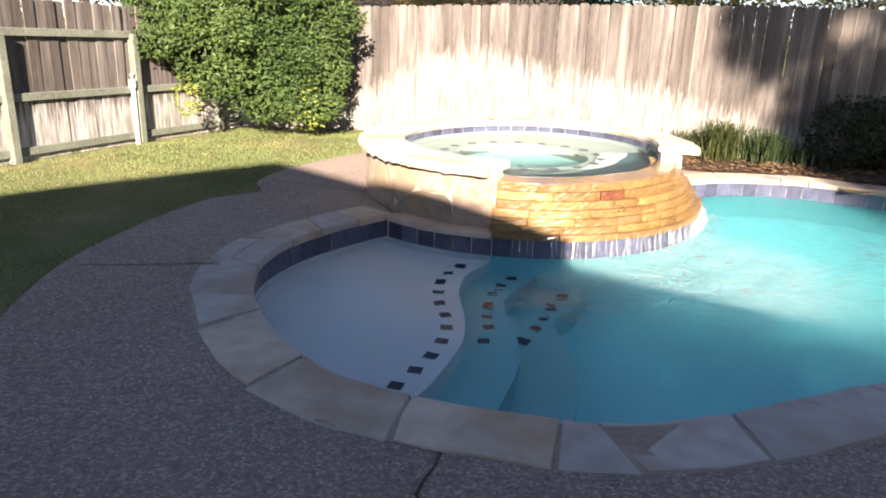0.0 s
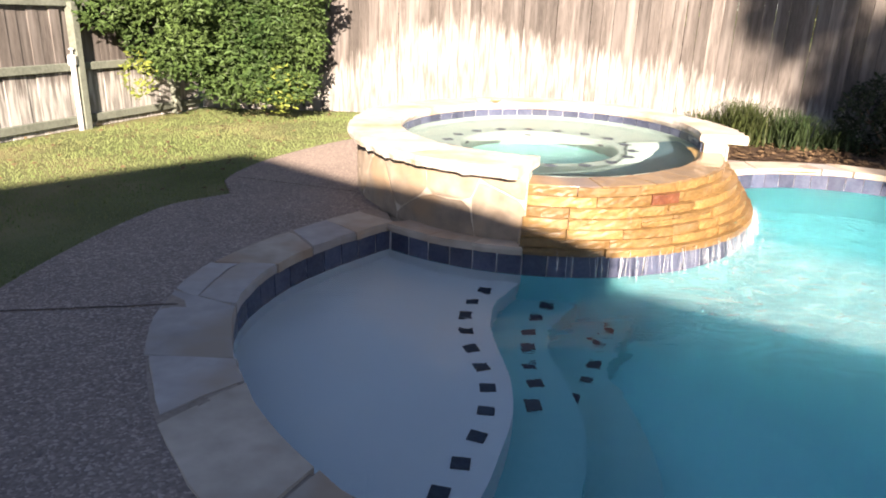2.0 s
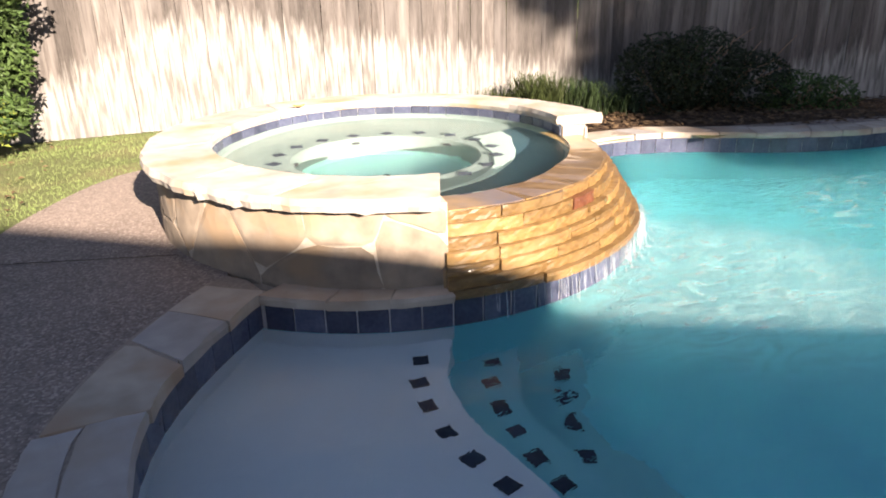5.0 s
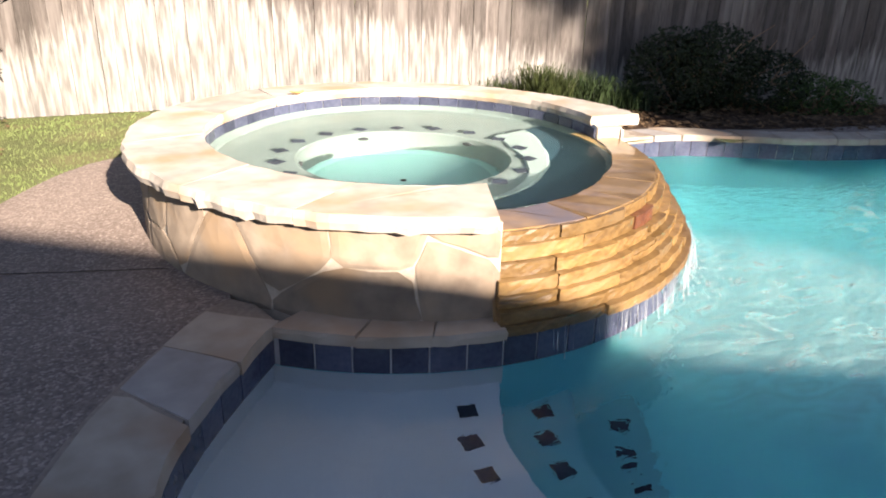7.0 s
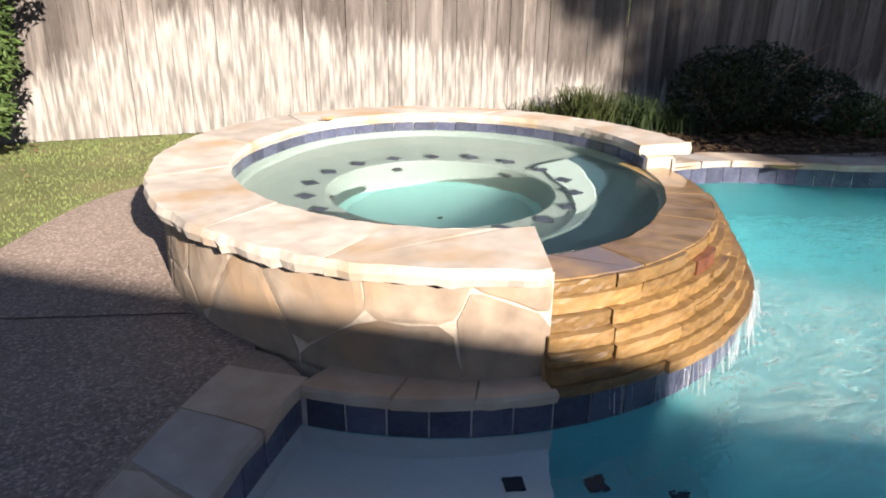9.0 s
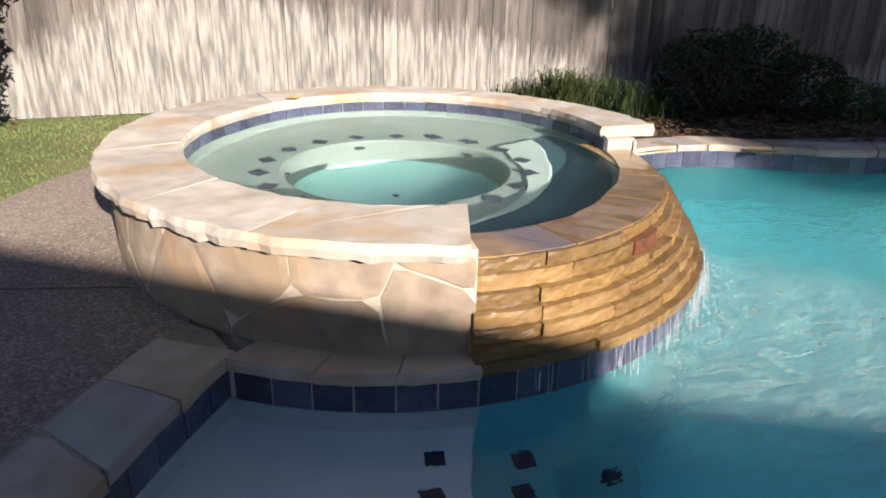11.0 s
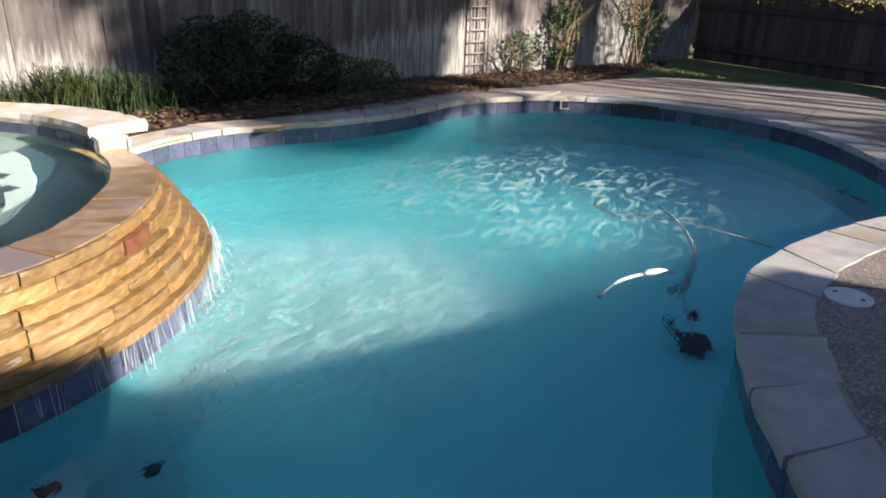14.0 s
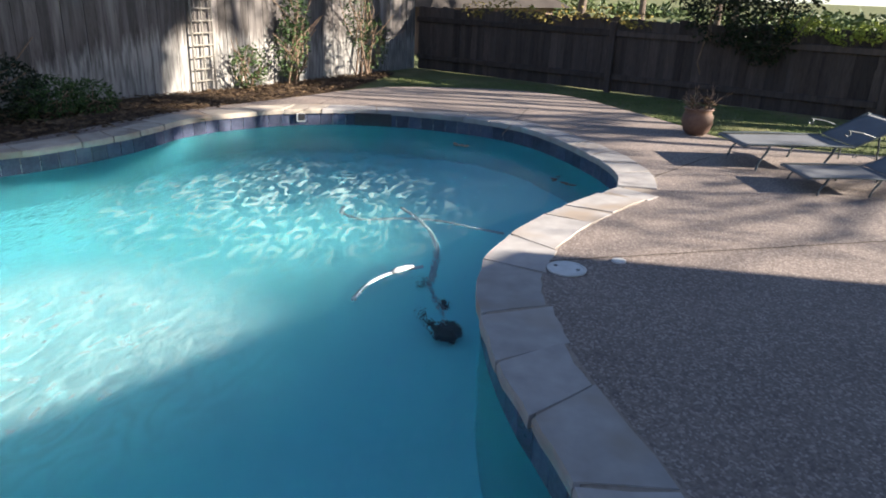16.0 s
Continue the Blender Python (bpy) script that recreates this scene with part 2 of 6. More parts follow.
AGGREGATE = pebble_material()
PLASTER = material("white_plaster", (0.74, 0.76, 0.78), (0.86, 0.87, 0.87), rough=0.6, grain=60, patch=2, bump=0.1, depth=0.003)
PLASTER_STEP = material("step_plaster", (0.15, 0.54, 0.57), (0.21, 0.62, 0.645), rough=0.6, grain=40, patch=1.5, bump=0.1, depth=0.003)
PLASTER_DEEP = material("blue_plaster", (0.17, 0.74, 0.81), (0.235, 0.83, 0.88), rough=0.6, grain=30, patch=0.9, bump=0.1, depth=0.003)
# darker copy of the basin plaster, to offset direct sun on the walls
PLASTER_WALL_DIM = material("dimmed_wall_plaster", (0.075, 0.38, 0.44), (0.11, 0.45, 0.51), rough=0.6, grain=30, patch=0.9, bump=0.1, depth=0.003)
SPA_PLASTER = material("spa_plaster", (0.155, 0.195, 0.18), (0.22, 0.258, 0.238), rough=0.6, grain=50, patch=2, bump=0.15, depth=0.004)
TILE = material("slate_blue_tile", (0.035, 0.042, 0.075), (0.085, 0.095, 0.14), rough=0.25, grain=45, patch=9, bump=0.15, depth=0.002, per=0.28)
MARKER = material("matt_slate_tile", (0.028, 0.032, 0.05), (0.06, 0.066, 0.09), rough=0.85, grain=45, patch=9, bump=0.15, depth=0.002, per=0.2, spec=0.1)
GROUT = material("grey_grout", (0.46, 0.46, 0.47), (0.64, 0.64, 0.64), rough=0.9, grain=80, patch=6, bump=0.2, depth=0.002)
COPING = material("flagstone", (0.27, 0.225, 0.175), (0.43, 0.375, 0.31), rough=0.75, grain=9, patch=2.6, bump=0.35, depth=0.008, per=0.10, tone=(0.29, 0.20, 0.135))
COPING_GREY = material("grey_flagstone", (0.23, 0.212, 0.198), (0.375, 0.35, 0.33), rough=0.75, grain=9, patch=2.4, bump=0.35, depth=0.008, per=0.10, tone=(0.28, 0.225, 0.175))
JOINT = material("tan_joint_mortar", (0.19, 0.15, 0.118), (0.30, 0.25, 0.205), rough=0.95, grain=40, patch=5, bump=0.4, depth=0.004)
CAP = material("cream_flagstone", (0.30, 0.262, 0.22), (0.50, 0.452, 0.395), rough=0.75, grain=9, patch=3.4, bump=0.55, depth=0.016, per=0.10, tone=(0.36, 0.26, 0.165))
RUBBLE = material("rubble_stone", (0.15, 0.115, 0.086), (0.31, 0.25, 0.19), rough=0.85, grain=10, patch=4.0, bump=0.6, depth=0.014, per=0.16, tone=(0.27, 0.19, 0.12))
MORTAR = material("mortar", (0.34, 0.285, 0.225), (0.50, 0.435, 0.355), rough=0.95, grain=50, patch=5, bump=0.4, depth=0.006)
LEDGE = material("wet_ledgestone", (0.10, 0.052, 0.016), (0.245, 0.148, 0.052), rough=0.5, grain=30, patch=5, bump=0.35, depth=0.006, per=0.26, tone=(0.20, 0.125, 0.055), wet=0.3, stretch=(1, 1, 2.0))
LEDGE_RED = material("wet_red_stone", (0.085, 0.028, 0.014), (0.17, 0.065, 0.032), rough=0.4, grain=30, patch=7, bump=0.8, depth=0.012, wet=0.3)
LIP = material("wet_lip_stone", (0.12, 0.068, 0.026), (0.30, 0.185, 0.075), rough=0.3, grain=12, patch=3, bump=0.3, depth=0.006, per=0.22, tone=(0.12, 0.088, 0.075), wet=0.6)
LAWN = material("lawn_soil", (0.075, 0.09, 0.035), (0.16, 0.17, 0.08), rough=0.95, grain=70, patch=1.2, bump=0.8, depth=0.02, tone=(0.185, 0.165, 0.085), spec=0.1)
BLADE = material("grass_blade", (0.095, 0.135, 0.042), (0.18, 0.22, 0.085), rough=0.8, grain=5, patch=0.7, bump=0, per=0.14, tone=(0.175, 0.185, 0.08), island=True, spec=0.1)
MULCH = material("leaf_mulch", (0.03, 0.019, 0.014), (0.09, 0.058, 0.038), rough=0.95, grain=40, patch=4, bump=1.0, depth=0.03, spec=0.1)
FALLEN = material("fallen_leaf", (0.055, 0.033, 0.018), (0.16, 0.105, 0.058), rough=0.85, grain=20, patch=2, bump=0, per=0.35, island=True, spec=0.2)
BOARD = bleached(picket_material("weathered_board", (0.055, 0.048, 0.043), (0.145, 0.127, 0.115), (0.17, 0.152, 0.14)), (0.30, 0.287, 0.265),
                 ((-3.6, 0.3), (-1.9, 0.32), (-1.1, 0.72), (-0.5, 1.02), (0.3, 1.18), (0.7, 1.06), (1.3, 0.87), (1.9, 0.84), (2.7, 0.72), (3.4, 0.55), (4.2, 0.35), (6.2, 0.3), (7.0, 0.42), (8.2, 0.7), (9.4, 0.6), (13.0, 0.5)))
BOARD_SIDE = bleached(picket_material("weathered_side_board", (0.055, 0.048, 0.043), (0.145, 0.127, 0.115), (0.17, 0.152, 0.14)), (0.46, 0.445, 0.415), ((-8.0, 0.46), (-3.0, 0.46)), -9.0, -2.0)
BOARD_DARK = picket_material("brown_board", (0.042, 0.032, 0.028), (0.115, 0.087, 0.073), (0.075, 0.06, 0.053))
RAIL = material("weathered_rail", (0.14, 0.125, 0.105), (0.28, 0.26, 0.22), rough=0.9, grain=30, patch=3, bump=0.4, depth=0.005, stretch=(1, 1, 1), spec=0.2)
POST = material("greenish_post", (0.10, 0.11, 0.088), (0.21, 0.23, 0.185), rough=0.9, grain=30, patch=3, bump=0.4, depth=0.005, spec=0.2)
PVC = material("white_pvc", (0.42, 0.42, 0.40), (0.58, 0.58, 0.56), rough=0.4, grain=20, patch=3, bump=0)
BARK = material("bark", (0.07, 0.05, 0.04), (0.19, 0.15, 0.12), rough=0.95, grain=30, patch=4, bump=0.9, depth=0.02, stretch=(3, 3, 0.6), spec=0.15)
TWIG = material("twig", (0.14, 0.09, 0.06), (0.28, 0.20, 0.14), rough=0.9, grain=30, patch=4, bump=0.3, depth=0.004, spec=0.2)


def leaf_material(name, dark, light, per=0.35):
    m = material(name, dark, light, rough=0.6, grain=9, patch=1.0, bump=0, per=per, island=True, spec=0.2)
    m.node_tree.nodes["Principled BSDF"].inputs["Subsurface Weight"].default_value = 0.0
    return m


LEAF = leaf_material("shrub_leaf", (0.018, 0.042, 0.011), (0.066, 0.105, 0.030), per=0.45)
LEAF_YOUNG = leaf_material("young_leaf", (0.16, 0.21, 0.03), (0.36, 0.38, 0.07))
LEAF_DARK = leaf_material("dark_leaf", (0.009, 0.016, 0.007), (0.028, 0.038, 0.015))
LEAF_LIGHT = leaf_material("light_leaf", (0.08, 0.115, 0.02), (0.19, 0.21, 0.045))
LEAF_FALL = leaf_material("autumn_leaf", (0.14, 0.10, 0.025), (0.30, 0.24, 0.06))
LEAF_OAK = leaf_material("oak_leaf", (0.04, 0.065, 0.02), (0.10, 0.13, 0.04))
REED = leaf_material("reed_blade", (0.02, 0.03, 0.009), (0.062, 0.074, 0.024))
REED_DARK = leaf_material("dark_reed", (0.014, 0.028, 0.01), (0.045, 0.065, 0.024))
WATER = water_material("pool_water", 1.9, 0.9, 15, (0.36, 0.02), 3.0)
SPA_WATER = water_material("spa_water", 2.0, 0.10, 14, (0.06, 0.06), 4.0, (0.22, 0.36, 0.33))
FOAM = material("white_foam", (0.80, 0.84, 0.86), (0.92, 0.95, 0.96), rough=0.3, grain=60, patch=8, bump=0.3, depth=0.004)
STREAM = bpy.data.materials.new("falling_water")
STREAM.use_nodes = True
STREAM.node_tree.nodes["Principled BSDF"].inputs["Transmission Weight"].default_value = 0.8
STREAM.node_tree.nodes["Principled BSDF"].inputs["Roughness"].default_value = 0.15
STREAM.node_tree.nodes["Principled BSDF"].inputs["Base Color"].default_value = (0.9, 0.94, 0.96, 1)
STEEL = material("dark_cast_metal", (0.05, 0.06, 0.065), (0.11, 0.13, 0.13), rough=0.45, grain=40, patch=6, bump=0.15, depth=0.002, metal=0.4)
SLING = material("grey_sling_fabric", (0.085, 0.09, 0.10), (0.15, 0.155, 0.165), rough=0.8, grain=160, patch=3, bump=0.3, depth=0.002)
CLAY = material("brown_clay", (0.09, 0.045, 0.03), (0.18, 0.10, 0.065), rough=0.7, grain=25, patch=4, bump=0.3, depth=0.004)
SOIL = material("potting_soil", (0.03, 0.02, 0.015), (0.08, 0.055, 0.04), rough=0.95, grain=60, patch=5, bump=0.8, depth=0.01)
HOSE = material("pale_hose", (0.34, 0.40, 0.44), (0.48, 0.53, 0.56), rough=0.45, grain=20, patch=4, bump=0)
BLACK = material("black_rubber", (0.012, 0.012, 0.014), (0.035, 0.035, 0.04), rough=0.6, grain=30, patch=4, bump=0)
SIDING = material("house_brick", (0.12, 0.07, 0.055), (0.20, 0.13, 0.10), rough=0.9, grain=30, patch=2, bump=0.3, depth=0.006)
SHINGLE = material("roof_shingle", (0.03, 0.026, 0.024), (0.06, 0.052, 0.047), rough=0.95, grain=20, patch=1.5, bump=0.4, depth=0.01, spec=0.05)
# spa plaster lightened to replace the sunlight that doesn't reach the footwell
SPA_WELL_LIT = material("lit_spa_footwell", (0.34, 0.68, 0.64), (0.44, 0.76, 0.72), rough=0.6, grain=50, patch=2, bump=0.15, depth=0.004)
# dark colour that paints the underwater shade along the spillway lip
SPA_LIP_SHADE = material("spa_lip_shade", (0.018, 0.05, 0.07), (0.032, 0.072, 0.092), rough=0.6, grain=40, patch=2, bump=0.15, depth=0.004)
SPA_EDGE = material("spa_bench_edge", (0.28, 0.35, 0.32), (0.37, 0.43, 0.40), rough=0.6, grain=60, patch=3, bump=0.15, depth=0.003)
GLASS = bpy.data.materials.new("window_glass")
GLASS.use_nodes = True
GLASS.node_tree.nodes["Principled BSDF"].inputs["Base Color"].default_value = (0.02, 0.025, 0.03, 1)
GLASS.node_tree.nodes["Principled BSDF"].inputs["Roughness"].default_value = 0.05


# ---- building helpers ----
def part(name, bm, mat, parent=None, label="", smooth=False):
    me = bpy.data.meshes.new(name)
    bmesh.ops.recalc_face_normals(bm, faces=bm.faces)
    bm.to_mesh(me)
    bm.free()
    return linked(name, me, mat, parent, label, smooth)


def linked(name, me, mat, parent=None, label="", smooth=False):
    if mat and not me.materials:
        me.materials.append(mat)
    if smooth:
        me.polygons.foreach_set("use_smooth", [True] * len(me.polygons))
    ob = new(name, me)
    if parent:
        ob.parent = parent
        ob.matrix_parent_inverse = Matrix.Translation(-parent.location)
    if label:
        ob["label"] = label
    return ob


def raw(name, verts, faces, mat, parent=None, label="", smooth=False):
    me = bpy.data.meshes.new(name)
    me.from_pydata([tuple(v) for v in verts], [], faces)
    me.update()
    return linked(name, me, mat, parent, label, smooth)


def thing(name, at, label, category, group="", kind=""):
    ob = new(name)
    ob.location = at
    ob.empty_display_size = 0.1
    return tagged(ob, label, category, group, kind)


def box(bm, x0, y0, z0, x1, y1, z1, m=None):
    m = m or Matrix()
    v = [bm.verts.new(m @ Vector(p)) for p in ((x0, y0, z0), (x1, y0, z0), (x1, y1, z0), (x0, y1, z0), (x0, y0, z1), (x1, y0, z1), (x1, y1, z1), (x0, y1, z1))]
    for f in ((0, 3, 2, 1), (4, 5, 6, 7), (0, 1, 5, 4), (1, 2, 6, 5), (2, 3, 7, 6), (3, 0, 4, 7)):
        bm.faces.new([v[i] for i in f])
    return v


def bevel(bm, width, steps=1):
    bmesh.ops.bevel(bm, geom=list(bm.edges), offset=width, segments=steps, affect="EDGES", profile=0.6)
    return bm


def tube(bm, points, radius, sides=8, taper=None):
    """A round bar through the points; taper: a radius for each point."""
    pts = [Vector(p) for p in points]
    rings = []
    for i, p in enumerate(pts):
        d = (pts[min(i + 1, len(pts) - 1)] - pts[max(i - 1, 0)]).normalized()
        a = d.cross(Vector((0, 0, 1)) if abs(d.z) < 0.9 else Vector((1, 0, 0))).normalized()
        b = d.cross(a)
        r = taper[i] if taper else radius
        rings.append([bm.verts.new(p + r * (math.cos(k * 2 * math.pi / sides) * a + math.sin(k * 2 * math.pi / sides) * b)) for k in range(sides)])
    for r0, r1 in zip(rings, rings[1:]):
        for k in range(sides):
            bm.faces.new((r0[k], r0[(k + 1) % sides], r1[(k + 1) % sides], r1[k]))
    bm.faces.new(rings[0][::-1]), bm.faces.new(rings[-1])


def lathe(bm, profile, sides=24, at=(0, 0, 0)):
    rings = [[bm.verts.new((at[0] + r * math.cos(k * 2 * math.pi / sides), at[1] + r * math.sin(k * 2 * math.pi / sides), at[2] + z)) for k in range(sides)] for r, z in profile]
    for r0, r1 in zip(rings, rings[1:]):
        for k in range(sides):
            bm.faces.new((r0[k], r0[(k + 1) % sides], r1[(k + 1) % sides], r1[k]))
    bm.faces.new(rings[0][::-1]), bm.faces.new(rings[-1])


def curve(points, step=0.05):
    """A smooth line through the points, as evenly spaced 2D vectors."""
    p = [Vector(q) for q in points]
    p = [2 * p[0] - p[1], *p, 2 * p[-1] - p[-2]]
    out = []
    for a, b, c, d in zip(p, p[1:], p[2:], p[3:]):
        for k in range(20):
            t = k / 20
            out.append(0.5 * (2 * b + (c - a) * t + (2 * a - 5 * b + 4 * c - d) * t * t + (3 * b - a - 3 * c + d) * t ** 3))
    out.append(p[-2])
    return even(out, step)


def even(line, step):
    gone = [0.0]
    for a, b in zip(line, line[1:]):
        gone.append(gone[-1] + (b - a).length)
    n = max(2, round(gone[-1] / step))
    out, k = [], 0
    for i in range(n + 1):
        want = gone[-1] * i / n
        while k < len(line) - 2 and gone[k + 1] < want:
            k += 1
        span = gone[k + 1] - gone[k]
        out.append(line[k].lerp(line[k + 1], (want - gone[k]) / span if span > 1e-9 else 0))
    return out


def side(line, i):
    """The unit normal on the right-hand side of the line at point i."""
    d = line[min(i + 1, len(line) - 1)] - line[max(i - 1, 0)]
    return Vector((d.y, -d.x)).normalized()


def offset(line, width):
    return [p + width * side(line, i) for i, p in enumerate(line)]


def sheet(outer, holes=()):
    """Vertices and triangles of a flat area with holes."""
    pts, edges = [], []
    for loop in (outer, *holes):
        n, m = len(pts), len(loop)
        pts += [Vector((p[0], p[1])) for p in loop]
        edges += [(n + k, n + (k + 1) % m) for k in range(m)]
    flat, _, tris, *_ = geometry.delaunay_2d_cdt(pts, edges, [], 0, 1e-5)
    keep = []
    for t in tris:
        c = (flat[t[0]] + flat[t[1]] + flat[t[2]]) / 3
        if inside(c, outer) and not any(inside(c, h) for h in holes):
            a, b = flat[t[1]] - flat[t[0]], flat[t[2]] - flat[t[0]]
            keep.append(tuple(t) if a.x * b.y - a.y * b.x > 0 else tuple(t)[::-1])
    return flat, keep


def slab(name, outer, holes, top, depth, mat, parent=None, label=""):
    """A level slab: top sheet and the sides."""
    flat, tris = sheet(outer, holes)
    n = len(flat)
    verts = [(v.x, v.y, top) for v in flat] + [(v.x, v.y, top - depth) for v in flat]
    faces = list(tris)
    sides = {(t[k], t[(k + 1) % 3]) for t in tris for k in range(3)}
    faces += [(b, a, n + a, n + b) for a, b in sides if (b, a) not in sides]
    return raw(name, verts, faces, mat, parent, label)


def inside(p, poly):
    hit, j = False, len(poly) - 1
    for i in range(len(poly)):
        a, b = poly[i], poly[j]
        if (a[1] > p[1]) != (b[1] > p[1]) and p[0] < (b[0] - a[0]) * (p[1] - a[1]) / (b[1] - a[1]) + a[0]:
            hit = not hit
        j = i
    return hit


rnd = random.Random(7)

# ---- plan ----
EDGE_A = curve([(-0.54, 5.61), (-0.87, 5.22), (-1.09, 4.88), (-1.22, 4.51), (-1.245, 4.2), (-1.18, 3.85), (-1.04, 3.48), (-0.87, 3.18), (-0.67, 2.92), (-0.45, 2.73),
                (-0.13, 2.59), (0.18, 2.51), (0.46, 2.46), (0.74, 2.47), (1.06, 2.54), (1.37, 2.66), (1.67, 2.79), (2.0, 2.9), (2.29, 2.97), (2.59, 3.02), (2.9, 3.03),
                (3.14, 3.0), (3.46, 2.91), (3.88, 2.73), (4.34, 2.47), (4.82, 2.15)])
EDGE_B = curve([(4.82, 2.15), (5.34, 2.14), (6.03, 2.37), (6.83, 2.83), (7.29, 3.35), (7.51, 3.98), (7.59, 4.52), (7.53, 5.17), (7.25, 5.76), (6.76, 6.25), (6.25, 6.53),
                (5.63, 6.6), (5.17, 6.72), (4.7, 6.92), (4.26, 7.21), (3.85, 7.48), (3.37, 7.62), (2.93, 7.6), (2.5, 7.42), (2.15, 7.2)])
COPING_WIDTH = 0.34
WATER_LEVEL, SPA_LEVEL, CAP_TOP, DECK_TOP = -0.20, 0.352, 0.478, -0.005
SPA = Vector((0.59, 6.79))
FENCE_BACK = [(-3.62, 11.75), (-1.85, 11.4), (-0.4, 11.0), (3.2, 9.85), (7.0, 8.4), (9.6, 7.27), (12.75, 5.85), (13.55, 5.5)]
FENCE_LEFT = [(-3.66, 11.65), (-3.85, 11.1), (-4.38, 9.5), (-5.06, 7.4), (-5.7, 5.35), (-6.35, 3.2), (-7.0, 1.0)]
FENCE_RIGHT = [(13.55, 5.4), (11.7, 1.79), (9.9, -1.77), (9.55, -2.46), (12.3, -3.8)]


def oval(turn, a, b):
    t = radians(turn)
    return Vector((SPA.x + a * math.cos(t), SPA.y + b * math.sin(t)))


def lie(x, y):
    """Height of the lawn."""
    d = max(0.0, math.hypot(x - 1.5, y - 4.5) - 5.0)
    s = min(1.0, d / 4.0)
    deep = 0.17 if x < 4 else 0.17 - 0.05 * min(1, (x - 4) / 4)
    return -0.03 - deep * s * s * (3 - 2 * s)


OUT_A, OUT_B = offset(EDGE_A, COPING_WIDTH), offset(EDGE_B, COPING_WIDTH - 0.03)
DECK_EDGE = ([Vector(p) for p in ((2.6, 8.0), (1.9, 8.75), (1.2, 9.0), (0.3, 9.05), (-0.5, 8.9))]
             + curve([(-1.05, 8.58), (-1.28, 8.32), (-1.56, 7.85), (-1.79, 7.37), (-1.92, 6.89), (-1.94, 6.61)], 0.1)
             + curve([(-1.79, 6.22), (-2.02, 6.01), (-2.18, 5.77), (-2.35, 5.09), (-2.44, 4.24), (-2.36, 3.54), (-2.13, 2.82), (-1.69, 2.14), (-1.35, 1.6), (-1.15, 0.9), (-1.1, 0.0)], 0.1)
             + [Vector(p) for p in ((-1.1, -5.2), (6.6, -5.2))]
             + curve([(6.8, -1.2), (6.9, 0.2), (7.2, 0.84), (8.07, 1.3), (9.01, 1.89), (9.69, 2.36), (10.07, 3.2), (9.96, 4.25), (9.65, 5.08), (9.0, 5.6), (8.2, 6.0), (7.5, 6.4), (6.75, 6.85)], 0.15))
DECK_HOLE = [p + 0.02 * (Vector((1.5, 4.5)) - p).normalized() for p in offset(EDGE_A, 0.25)[:-5] + offset(EDGE_B, 0.23)[5:]] + [oval(t, 1.40, 1.51) for t in range(24, 214, 5)]


# ---- ground ----
def build_ground():
    xs = sorted({round(-16 + 0.4 * k, 2) for k in range(101)} | {-400, -150, -60, -30, 40, 70, 160, 400})
    ys = sorted({round(-12 + 0.4 * k, 2) for k in range(81)} | {-400, -150, -60, -25, 30, 60, 150, 400})
    basin = OUT_A[:-5] + OUT_B[5:]
    verts, index, faces = [], {}, []
    gone = set()
    for i, x in enumerate(xs):
        for j, y in enumerate(ys):
            index[i, j] = len(verts)
            verts.append((x, y, lie(x, y) + 0.012 * noise.noise((x * 1.3, y * 1.3, 0))))
            if all(inside((x + u, y + v), DECK_EDGE) or inside((x + u, y + v), basin) for u in (-0.45, 0, 0.45) for v in (-0.45, 0, 0.45)):
                gone.add((i, j))
    for i in range(len(xs) - 1):
        for j in range(len(ys) - 1):
            if not any(c in gone for c in ((i, j), (i + 1, j), (i, j + 1), (i + 1, j + 1))):
                faces.append((index[i, j], index[i + 1, j], index[i + 1, j + 1], index[i, j + 1]))
    ob = raw("ground", verts, faces, LAWN, smooth=True)
    return tagged(ob, "mown winter lawn, green turning straw yellow", "lawn", kind="structure")


def blades(name, spots, height, width, mat, label, lean=0.5):
    """Grass: one tapered blade of two triangles at each spot."""
    verts, faces = [], []
    for x, y, z in spots:
        a, h = rnd.uniform(0, 6.283), height * rnd.uniform(0.5, 1.2)
        dx, dy = math.cos(a), math.sin(a)
        k = lean * h * rnd.uniform(0.2, 1)
        b = rnd.uniform(0, 6.283)
        n = len(verts)
        verts += [(x - dx * width, y - dy * width, z), (x + dx * width, y + dy * width, z), (x + k * math.cos(b), y + k * math.sin(b), z + h)]
        faces.append((n, n + 1, n + 2))
    return tagged(raw(name, verts, faces, mat), label, "grass", kind="stuff")


def build_lawn():
    spots = []
    while len(spots) < 60000:
        x, y = rnd.uniform(-6.2, 1.5), rnd.uniform(1.5, 12.2)
        if x > -0.5 and y < 9 or inside((x, y), DECK_EDGE):
            continue
        left = -5.0 + (y - 7.7) * 0.372
        if x < left + 0.02 or y > 12.2 - 0.22 * (x + 3.5):
            continue
        if rnd.random() > 0.25 + 0.75 * min(1, 9.0 / (x * x + (y - 2) ** 2 + 1) * 4):
            continue
        spots.append((x, y, lie(x, y) - 0.005))
    blades("grass", spots, 0.026, 0.005, BLADE, "short mown grass with straw-coloured blades")
    spots = []
    while len(spots) < 22000:
        x, y = rnd.uniform(6.2, 12.0), rnd.uniform(-1.9, 5.4)
        if inside((x, y), DECK_EDGE) or x > 13.4 - (5.4 - y) * 0.512 - 0.15:
            continue
        spots.append((x, y, lie(x, y) - 0.005))
    blades("grass", spots, 0.03, 0.007, BLADE, "strip of sunlit grass beyond the patio")


